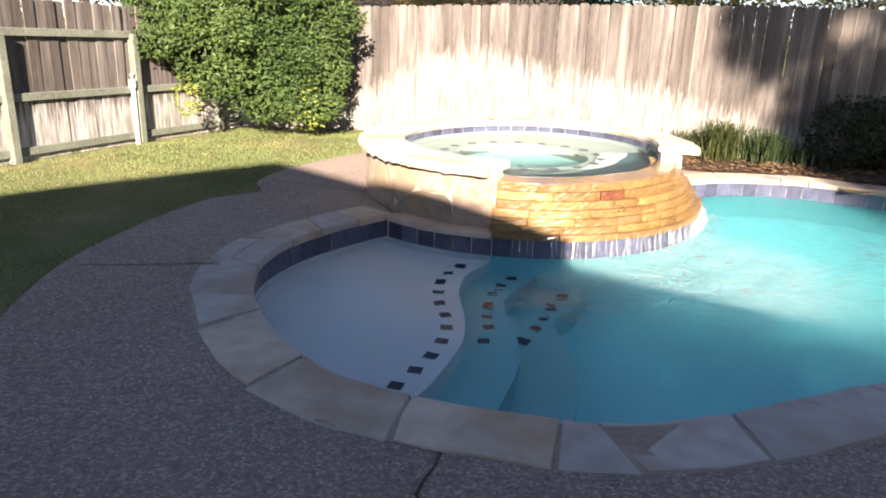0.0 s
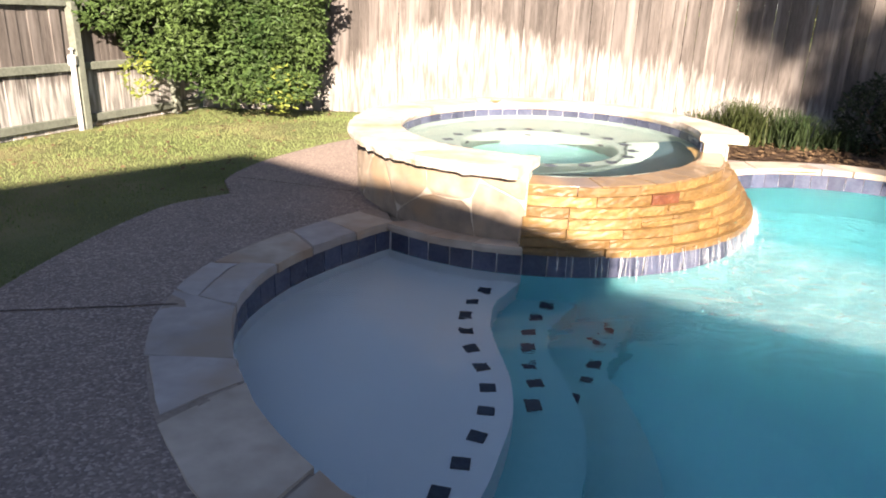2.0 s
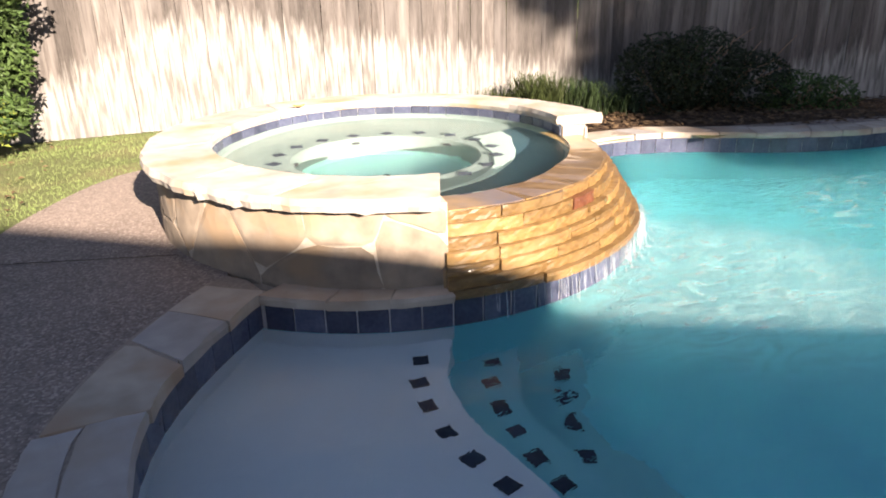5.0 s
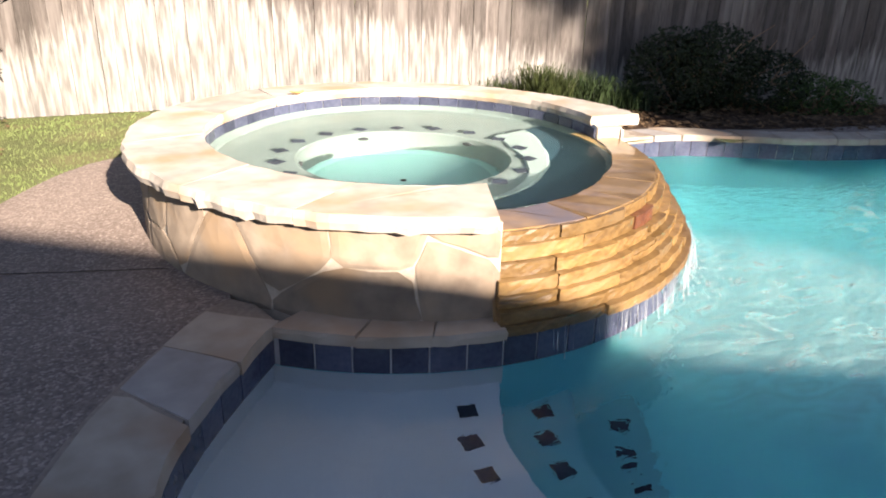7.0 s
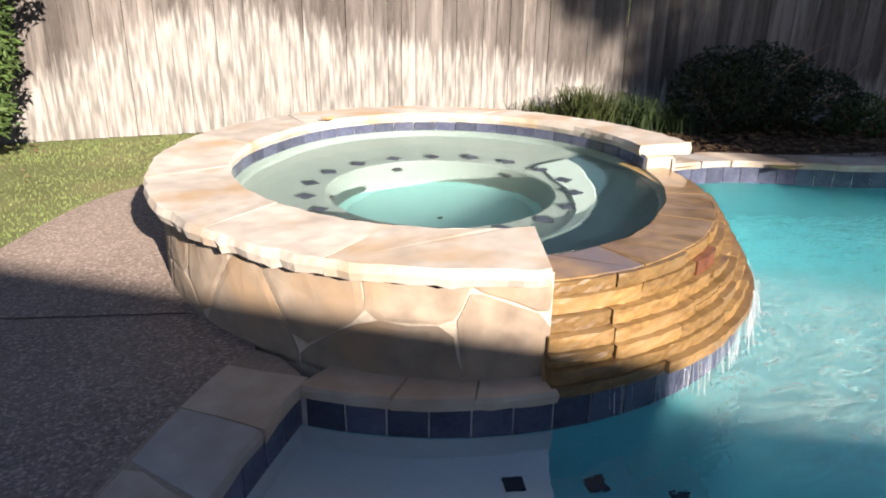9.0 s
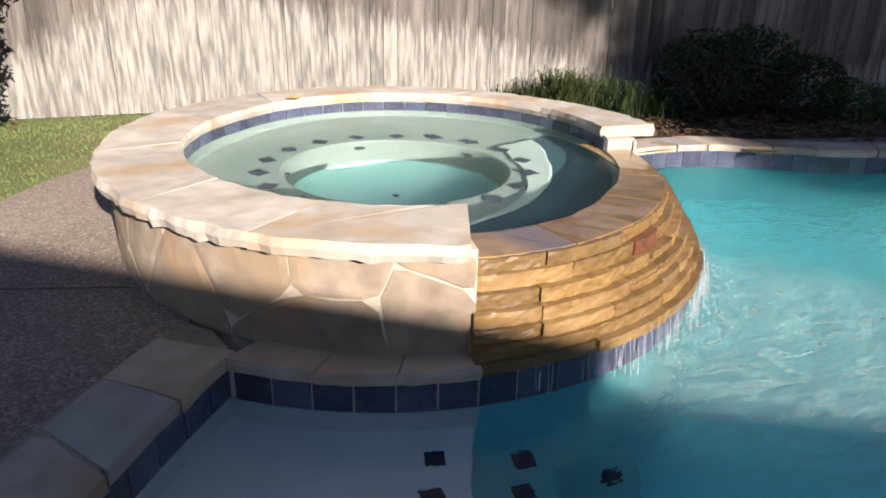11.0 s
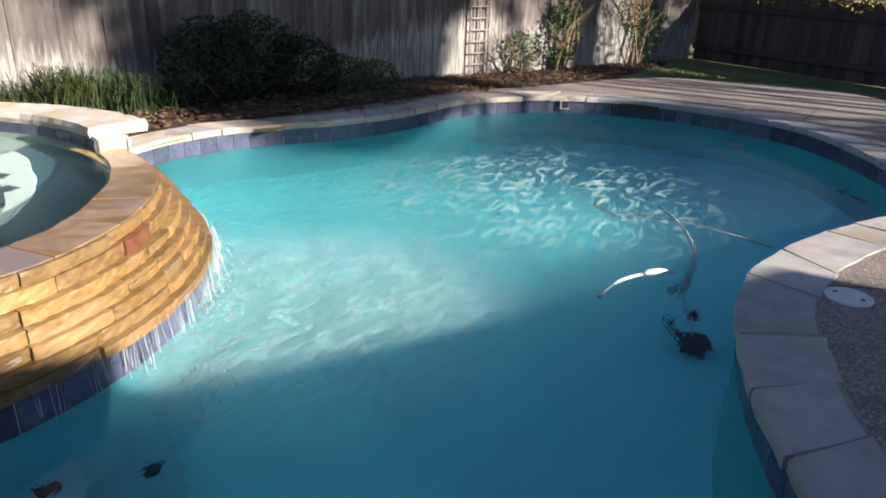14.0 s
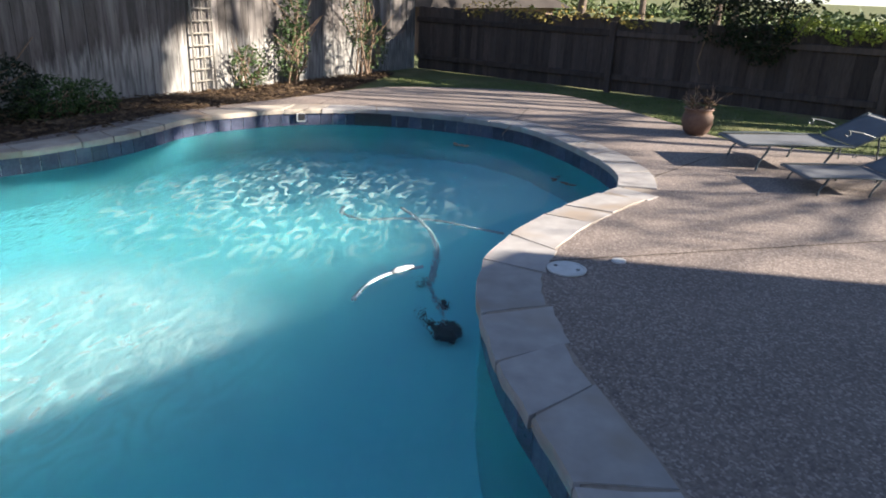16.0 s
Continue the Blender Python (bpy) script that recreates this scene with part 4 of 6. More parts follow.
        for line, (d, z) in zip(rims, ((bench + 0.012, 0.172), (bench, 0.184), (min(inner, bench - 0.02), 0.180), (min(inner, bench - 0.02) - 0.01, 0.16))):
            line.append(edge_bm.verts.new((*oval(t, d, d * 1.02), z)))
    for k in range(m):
        lip_shade.faces.new((lines[0][k], lines[0][k + 1], lines[1][k + 1], lines[1][k]))
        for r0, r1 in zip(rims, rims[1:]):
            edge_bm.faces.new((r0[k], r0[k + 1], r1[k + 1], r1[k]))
    part("lip_shade_sheet", lip_shade, SPA_LIP_SHADE, spa, "dark blue sheet painting the shade along the spillway lip")
    part("bench_edge", edge_bm, SPA_EDGE, spa, "pale rounded bench edge")
    bm = bmesh.new()
    box(bm, -0.042, -0.042, -0.004, 0.042, 0.042, 0.004)
    bevel(bm, 0.002)
    me = bpy.data.meshes.new("marker_tile")
    bm.to_mesh(me)
    bm.free()
    me.materials.append(MARKER)
    for q in range(18):
        ob = linked("marker_tile", me, None, spa)
        ob.matrix_basis = pose(*oval(20 * q + 8, 0.755, 0.745), 0.168 if 2 < q < 16 else 0.186, 0, 0, 20 * q + 48)
    for q in range(5):
        bm = bmesh.new()
        lathe(bm, ((0.035, 0), (0.035, 0.02), (0.018, 0.025), (0.018, 0.012)), 12)
        ob = part("spa_jet", bm, BLACK, spa, "dark jet fitting")
        ob.matrix_basis = pose(*oval(70 * q + 20, 0.60, 0.61), 0.02, 90, 0, 70 * q + 20 + 90)
    return spa


def ripple(x, y):
    """Height of the water's surface: rings from the spillway over cross waves, dying out with distance."""
    d = math.hypot(x - SPA.x, y - SPA.y) - 1.7
    turn = math.degrees(math.atan2(y - SPA.y, x - SPA.x))
    force = 0.12 + 0.88 * max(0.0, min(1.0, (turn + 72) / 30)) if turn < 20 else 0.12
    near = force / (1 + (d / 1.5) ** 2)
    w = noise.noise((x * 0.9, y * 0.9, 3.0))
    z = 0.0035 * math.sin(2 * math.pi * (d + 0.12 * w) / 0.30) * near
    z += (0.0075 * near + 0.0007) * noise.noise((x * 5.0 + w, y * 5.0, 1.0)) + (0.0035 * near + 0.0003) * noise.noise((x * 10.0, y * 10.0, 5.0))
    return z + 0.0025 * noise.noise((x * 1.7, y * 1.7, 9.0))


def build_water():
    rim = offset(EDGE_A, 0.05) + offset(EDGE_B, 0.05)[1:] + [Vector((1.2, 6.9)), Vector((0.2, 6.3))]
    s, x0, y0 = 0.033, -1.4, 2.0
    verts, index, faces = [], {}, []

    def corner(i, j):
        if (i, j) not in index:
            x, y = x0 + s * i, y0 + s * j
            index[i, j] = len(verts)
            verts.append((x, y, WATER_LEVEL + ripple(x, y)))
        return index[i, j]
    for j in range(int(6.0 / s)):
        y = y0 + s * (j + 0.5)
        cross = sorted(a.x + (b.x - a.x) * (y - a.y) / (b.y - a.y) for a, b in zip(rim, rim[1:] + rim[:1]) if (a.y > y) != (b.y > y))
        for a, b in zip(cross[::2], cross[1::2]):
            for i in range(int((a - x0) / s + 0.5), int((b - x0) / s + 0.5)):
                faces.append((corner(i, j), corner(i + 1, j), corner(i + 1, j + 1), corner(i, j + 1)))
    ob = raw("pool_water", verts, faces, WATER, smooth=True)
    tagged(ob, "clear rippled blue pool water", "water", kind="structure")
    n = 90
    ob = raw("spa_water", [(*basin(360 * k / n, 1.137), SPA_LEVEL) for k in range(n)], [tuple(range(n))], SPA_WATER)
    tagged(ob, "clear still spa water level with the spillway lip", "water", kind="structure")
    ob.visible_shadow = False


# ---- fences ----
def build_fence(name, line, low, high, mat, label, inside_left, pitch=0.142, seed=1, tops=0.02):
    """The boards of a fence along a line; inside_left: whether the yard side lies left of the line."""
    r = random.Random(seed)
    pts = even([Vector(p) for p in line], pitch)
    fence = thing(name, (*line[0], 0), label, "fence", kind="structure")
    meshes = []
    for q in range(10):
        bm = bmesh.new()
        w = (pitch + 0.016 if pitch < 0.14 else 0.1385) / 2
        h = high - low + r.uniform(-tops, tops)
        c = r.uniform(0.015, 0.03)
        prof = ((-w, 0), (w, 0), (w, h - c), (w - c, h), (-w + c, h), (-w, h - c))
        rr = [r.uniform(-0.002, 0.002) for _ in prof]
        f = [bm.verts.new((x + k, -0.009, z)) for (x, z), k in zip(prof, rr)]
        b = [bm.verts.new((x + k, 0.009, z)) for (x, z), k in zip(prof, rr)]
        bm.faces.new(f), bm.faces.new(b[::-1])
        for k in range(6):
            bm.faces.new((f[k], b[k], b[(k + 1) % 6], f[(k + 1) % 6]))
        me = bpy.data.meshes.new("board")
        bmesh.ops.recalc_face_normals(bm, faces=bm.faces)
        bm.to_mesh(me)
        bm.free()
        me.materials.append(mat)
        meshes.append(me)
    sign = 1 if inside_left else -1
    for k, (a, b) in enumerate(zip(pts, pts[1:])):
        c, d = (a + b) / 2, (b - a).normalized()
        nrm = Vector((-d.y, d.x)) * sign
        base = lie(c.x, c.y) + 0.01
        ob = linked("board", meshes[r.randrange(10)], None, fence)
        c = c + nrm * r.uniform(-0.006, 0.006)
        ob.matrix_basis = pose(c.x, c.y, max(low, base), r.uniform(-0.5, 0.5), r.uniform(-0.12, 0.12), math.degrees(math.atan2(d.y, d.x)))
    return fence


def fence_bars(fence, line, heights, mat, sign, posts, low, high, post_mat, gap=0.03):
    """Rails and posts on the side of the fence that sign names."""
    for a, b in zip(line, line[1:]):
        a, b = Vector(a), Vector(b)
        d = (b - a).normalized()
        nrm = Vector((-d.y, d.x)) * sign
        for z in heights:
            bm = bmesh.new()
            m = Matrix.Translation((*a, lie(*a) + z)) @ Matrix.Rotation(math.atan2(d.y, d.x), 4, "Z")
            s = gap * sign
            box(bm, -0.02, min(0, sign * 0.045) + s, -0.045, (b - a).length + 0.02, max(0, sign * 0.045) + s, 0.045, m)
            for v in bm.verts:
                t = (v.co.xy - a).dot(d) / max(0.01, (b - a).length)
                v.co.z += t * (lie(*b) - lie(*a)) - 0.02 * math.sin(math.pi * max(0, min(1, t)))
            bevel(bm, 0.006)
            part("rail", bm, mat, fence)
    for x, y in posts:
        p = Vector((x, y))
        best = min(range(len(line) - 1), key=lambda k: ((Vector(line[k]) + Vector(line[k + 1])) / 2 - p).length)
        d = (Vector(line[best + 1]) - Vector(line[best])).normalized()
        nrm = Vector((-d.y, d.x)) * sign
        q = p + nrm * (gap + 0.05)
        bm = bmesh.new()
        box(bm, -0.05, -0.05, lie(x, y) - 0.1, 0.05, 0.05, high, Matrix.Translation((q.x, q.y, 0)) @ Matrix.Rotation(math.atan2(d.y, d.x), 4, "Z"))
        bevel(bm, 0.008)
        part("post", bm, post_mat, fence, "square greenish timber post" if post_mat is POST else "")


def leaves(name, blobs, count, size, mat, parent=None, seed=1, hollow=0.55, droop=0.0, slim=0.5, label=""):
    """Folded leaves strewn through blobs (centre, radii), thickest near their skins."""
    r = random.Random(seed)
    verts, faces = [], []
    weights = [b[1][0] * b[1][1] + b[1][0] * b[1][2] + b[1][1] * b[1][2] for b in blobs]
    for c, rad in r.choices(blobs, weights, k=count):
        while True:
            d = Vector((r.gauss(0, 1), r.gauss(0, 1), r.gauss(0, 1)))
            if d.length > 1e-3:
                break
        d.normalize()
        k = hollow + (1.06 - hollow) * r.random() ** 0.6
        p = Vector((c[0] + d.x * rad[0] * k, c[1] + d.y * rad[1] * k, c[2] + d.z * rad[2] * k))
        u = Vector((r.gauss(0, 1), r.gauss(0, 1), r.gauss(0, 0.6) - droop)).normalized()
        w = u.cross(d + Vector((r.gauss(0, 0.5), r.gauss(0, 0.5), r.gauss(0, 0.5)))).normalized()
        s = size * r.uniform(0.6, 1.3)
        f = u.cross(w) * s * 0.16
        n = len(verts)
        verts += [p, p + u * s * 0.5 + w * s * slim * 0.5 + f, p + u * s, p + u * s * 0.5 - w * s * slim * 0.5 + f]
        faces += [(n, n + 1, n + 2), (n, n + 2, n + 3)]
    return raw(name, verts, faces, mat, parent, label)


def branches(bm, start, tip, radius, r, level, spread=0.6, count=4, shrink_to=0.62):
    """A limb that forks."""
    a, b = Vector(start), Vector(tip)
    mid = a.lerp(b, 0.5) + Vector((r.gauss(0, 1), r.gauss(0, 1), r.gauss(0, 0.5))) * (b - a).length * 0.07
    tube(bm, [a, mid, b], radius, 6 if level else 5, [radius, radius * 0.8, radius * 0.6])
    if level:
        for _ in range(count):
            t = r.uniform(0.45, 1.0)
            p = a.lerp(b, t)
            d = ((b - a).normalized() + Vector((r.gauss(0, spread), r.gauss(0, spread), r.gauss(0.1, spread * 0.7)))).normalized()
            branches(bm, p, p + d * (b - a).length * r.uniform(0.45, 0.75), radius * shrink_to * (1.1 - 0.4 * t), r, level - 1, spread, count, shrink_to)


def build_tree(at, height, trunk, blobs, count, size, mat, label, seed, level=3, sparse=0.2, name="tree", fork_at=0.38):
    r = random.Random(seed)
    tree = thing(name, at, label, "tree")
    bm = bmesh.new()
    x, y, z = at
    fork = Vector((x + r.uniform(-0.2, 0.2), y + r.uniform(-0.2, 0.2), z + height * fork_at))
    tube(bm, [(x, y, z - 0.3), (x + 0.05, y, z + height * 0.15), fork], trunk, 10, [trunk * 1.25, trunk, trunk * 0.8])
    for c, rad in blobs:
        branches(bm, fork, Vector(c) - Vector((0, 0, rad[2] * 0.2)), trunk * 0.45, r, level, 0.55, 3)
    part("trunk", bm, BARK, tree, "rough grey-brown bark")
    leaves("crown", blobs, count, size, mat, tree, seed, hollow=sparse)
    return tree


def shrub(name, at, blobs, count, size, mat, label, seed, stems=6, extra=None, slim=0.5):
    bush = thing(name, at, label, "shrub")
    r = random.Random(seed)
    bm = bmesh.new()
    for c, rad in blobs:
        for _ in range(0 if not stems else max(1, stems // len(blobs)) if len(blobs) <= stems else int(r.random() < stems / len(blobs))):
            tip = Vector(c) + Vector((r.uniform(-1, 1) * rad[0], r.uniform(-1, 1) * rad[1], r.uniform(-0.1, 0.7) * rad[2])) * 0.8
            foot = Vector((at[0] * 0.6 + c[0] * 0.4 + r.uniform(-0.15, 0.15), at[1] * 0.6 + c[1] * 0.4 + r.uniform(-0.1, 0.1), at[2] - 0.03))
            branches(bm, foot, tip, 0.018, r, 1, 0.5, 3)
    if stems:
        part("stem", bm, TWIG, bush, "brown woody stems")
    else:
        bm.free()
    leaves("foliage", blobs, count, size, mat, bush, seed, hollow=0.7, slim=slim)
    if extra:
        leaves("young_leaves", *extra, bush, seed + 1, label="yellow-green new leaves")
    return bush


def build_yard_plants():
    r = random.Random(17)
    blobs = [((-4.05, 10.0, 1.35), (0.5, 0.4, 0.42)), ((-3.5, 10.1, 1.0), (0.55, 0.45, 0.6)), ((-3.2, 10.05, 1.6), (0.75, 0.45, 0.55)), ((-2.75, 10.2, 0.7), (0.7, 0.5, 0.6)),
             ((-2.47, 10.3, 1.4), (0.78, 0.5, 0.75)), ((-2.14, 10.4, 0.55), (0.42, 0.42, 0.5)), ((-2.08, 10.4, 1.3), (0.48, 0.45, 0.7)), ((-2.85, 10.1, 1.95), (0.85, 0.45, 0.35))]
    for _ in range(70):                       # smaller tufts break the outline
        c, rad = r.choice(blobs[:8])
        a, e = r.uniform(0, 6.28), r.uniform(-0.5, 1.1)
        p = (c[0] + rad[0] * 1.04 * math.cos(a) * math.cos(e), c[1] + rad[1] * 1.04 * math.sin(a) * math.cos(e), max(0.12, c[2] + rad[2] * 1.04 * math.sin(e)))
        s = r.uniform(0.12, 0.27)
        blobs.append((p, (s * 1.2, s, s * r.uniform(0.7, 1.3))))
    shrub("large_shrub", (-2.8, 10.3, lie(-2.8, 10.3)), blobs, 44000, 0.082, LEAF, "large glossy green evergreen shrub spilling over the fence corner", 3, 0,
          ([((-2.15, 9.95, 0.32), (0.32, 0.25, 0.3)), ((-3.75, 9.75, 0.45), (0.2, 0.2, 0.3))], 420, 0.07, LEAF_LIGHT), slim=0.42)
    # ornamental grass and dark shrubs behind the pool
    for x, y, h, n, mat in ((3.3, 9.05, 0.46, 600, REED), (3.75, 8.9, 0.4, 320, REED_DARK), (2.95, 9.3, 0.3, 250, REED), (4.2, 8.75, 0.28, 200, REED_DARK)):
        verts, faces = [], []
        z = lie(x, y)
        for _ in range(n):
            a, lean = rnd.uniform(0, 6.283), rnd.uniform(0.1, 0.95)
            bx, by = x + rnd.gauss(0, 0.12), y + rnd.gauss(0, 0.12)
            hh = h * rnd.uniform(0.6, 1.15)
            dx, dy = math.cos(a), math.sin(a)
            k = len(verts)
            w = 0.007
            for s, up in ((0, 0), (0.35, 0.55), (0.8, 0.92), (1.25, 1.0 - 0.3 * lean)):
                q = Vector((bx + dx * s * lean * hh * 0.8, by + dy * s * lean * hh * 0.8, z + hh * up))
                ww = w * (1.1 - s * 0.8)
                verts += [q + Vector((-dy, dx, 0)) * ww, q - Vector((-dy, dx, 0)) * ww]
            faces += [(k + 2 * j, k + 2 * j + 1, k + 2 * j + 3, k + 2 * j + 2) for j in range(3)]
        ob = raw("grass_clump", verts, faces, mat)
        tagged(ob, "clump of long arching green ornamental grass", "ornamental grass")
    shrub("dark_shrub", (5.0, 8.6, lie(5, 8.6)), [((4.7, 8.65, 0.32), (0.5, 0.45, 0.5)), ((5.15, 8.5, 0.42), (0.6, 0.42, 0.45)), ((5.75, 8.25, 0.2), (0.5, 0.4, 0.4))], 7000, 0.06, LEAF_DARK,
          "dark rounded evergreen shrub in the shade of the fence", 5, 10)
    shrub("low_shrub", (6.3, 7.9, lie(6.3, 7.9)), [((6.1, 7.95, 0.1), (0.4, 0.32, 0.3)), ((6.5, 7.8, 0.06), (0.35, 0.3, 0.25))], 2600, 0.05, LEAF, "low green shrub beside the coping", 6, 6)
    shrub("rose_bush", (10.25, 6.85, lie(10.2, 6.85)), [((10.2, 6.8, 0.4), (0.32, 0.25, 0.45)), ((10.3, 6.75, 0.85), (0.28, 0.2, 0.4))], 900, 0.07, LEAF, "leggy rose bush against the fence", 7, 8)
    shrub("rose_bush", (9.4, 7.2, lie(9.4, 7.2)), [((9.4, 7.15, 0.2), (0.38, 0.25, 0.3))], 520, 0.06, LEAF, "small sparse shrub against the fence", 8, 6)
    shrub("climbing_vine", (11.9, 6.1, lie(11.9, 6.1)), [((11.75, 6.15, 0.95), (0.6, 0.18, 0.6)), ((12.2, 5.95, 0.4), (0.45, 0.18, 0.45))], 1200, 0.06, LEAF, "thin climbing vine on the fence boards", 9, 8)
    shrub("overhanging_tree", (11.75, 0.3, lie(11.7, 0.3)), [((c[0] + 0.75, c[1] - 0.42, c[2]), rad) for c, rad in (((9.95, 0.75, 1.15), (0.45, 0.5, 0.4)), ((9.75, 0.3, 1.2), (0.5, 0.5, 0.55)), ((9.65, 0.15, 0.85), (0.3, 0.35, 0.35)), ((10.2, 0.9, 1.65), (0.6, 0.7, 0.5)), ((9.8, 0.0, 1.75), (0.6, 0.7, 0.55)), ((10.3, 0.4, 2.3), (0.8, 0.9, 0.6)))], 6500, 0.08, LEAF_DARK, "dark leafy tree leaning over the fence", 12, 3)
    ivy = [((10.45 - 0.5 * k * 0.30, -0.58 - 0.3 * k, 1.04 + 0.06 * math.sin(k * 2.1)), (0.2, 0.24, 0.13)) for k in range(8)]
    shrub("climbing_ivy", (9.2, -1.0, 0.0), ivy, 2400, 0.06, LEAF_YOUNG, "sunlit yellow-green vine along the fence top", 13, 0)
    vine = [((12.85 - 0.52 * k * 0.45, 4.2 - 0.45 * k, 1.06 + 0.06 * math.sin(k * 1.7)), (0.2, 0.28, 0.12)) for k in range(7)]
    shrub("climbing_ivy", (11.5, 3.6, 0.0), vine, 520, 0.08, LEAF_FALL, "sparse yellowing vine along the fence top", 14, 0)


def build_trellis():
    trellis = thing("trellis", (8.8, 7.6, 0), "narrow weathered wooden ladder trellis leaning on the fence", "trellis")
    a, b = Vector((8.66, 7.66)), Vector((8.98, 7.52))
    n = Vector((-0.40, -0.91)) * 0.05
    for p in (a, a.lerp(b, 0.5), b):
        bm = bmesh.new()
        tube(bm, [(*(p + n), -0.1), (*(p + n), 1.5)], 0.014, 5)
        part("upright", bm, RAIL, trellis)
    for k in range(9):
        z = 0.05 + 0.16 * k
        bm = bmesh.new()
        tube(bm, [(*(a + n * 1.3), z), (*(b + n * 1.3), z)], 0.012, 5)
        part("rung", bm, RAIL, trellis)


def build_mulch():
    edge = [Vector(p) for p in ((2.3, 8.0), (3.2, 8.0), (3.8, 7.9), (4.45, 7.5), (5.0, 7.15), (5.6, 6.95), (6.3, 6.88), (6.8, 6.7), (7.5, 6.35), (8.3, 5.95), (9.6, 5.9), (12.3, 5.6))] + [Vector(p) + Vector((0.1, 0.2)) for p in FENCE_BACK[::-1][1:6]] + [Vector((0.6, 10.2)), Vector((1.4, 9.4))]
    pts = even(edge + edge[:1], 0.25)[:-1]
    flat, tris = sheet(pts)
    # a gently heaped bed over the lawn
    verts = [(v.x, v.y, lie(v.x, v.y) + 0.02) for v in flat]
    inner_pts = []
    ob = raw("planting_bed", verts, tris, MULCH)
    tagged(ob, "dark mulch bed strewn with dry leaves", "planting bed", kind="structure")
    verts, faces = [], []
    r = random.Random(31)
    n = 0
    while n < 5200:
        x, y = r.uniform(2.3, 12.6), r.uniform(5.5, 10.6)
        if not inside((x, y), edge):
            if not (r.random() < 0.10 and 7.5 < x < 12 and 4.6 < y < 6.2):
                continue
        z = lie(x, y) + 0.03 + r.uniform(0, 0.02)
        a, s = r.uniform(0, 6.28), r.uniform(0.02, 0.05)
        k = len(verts)
        for q, w in ((0, 1), (1.57, 0.55), (3.14, 1), (4.71, 0.55)):
            verts.append((x + s * w * math.cos(a + q), y + s * w * math.sin(a + q), z + r.uniform(-0.008, 0.015)))
        faces.append((k, k + 1, k + 2, k + 3))
        n += 1
    tagged(raw("dry_leaves", verts, faces, FALLEN), "scattered dry brown leaves on the bed", "leaves", kind="stuff")
    verts, faces = [], []
    for _ in range(420):
        x, y = r.uniform(-5.2, -1.6), r.uniform(6.2, 11.4)
        if inside((x, y), DECK_EDGE) or x < -5 + (y - 7.7) * 0.372:
            continue
        z = lie(x, y) + 0.03
        a, s = r.uniform(0, 6.28), r.uniform(0.015, 0.035)
        k = len(verts)
        for q, w in ((0, 1), (1.57, 0.6), (3.14, 1), (4.71, 0.6)):
            verts.append((x + s * w * math.cos(a + q), y + s * w * math.sin(a + q), z + r.uniform(0, 0.02)))
        faces.append((k, k + 1, k + 2, k + 3))
    tagged(raw("dry_leaves", verts, faces, FALLEN), "a few dry leaves lying on the lawn", "leaves", kind="stuff")


# ---- loose things ----
CAP_LEAF = (0.35, 8.07, CAP_TOP)
LEAF_TAN = material("tan_leaf", (0.32, 0.17, 0.06), (0.5, 0.3, 0.12), rough=0.8, grain=60, patch=12, bump=0.3, depth=0.002)


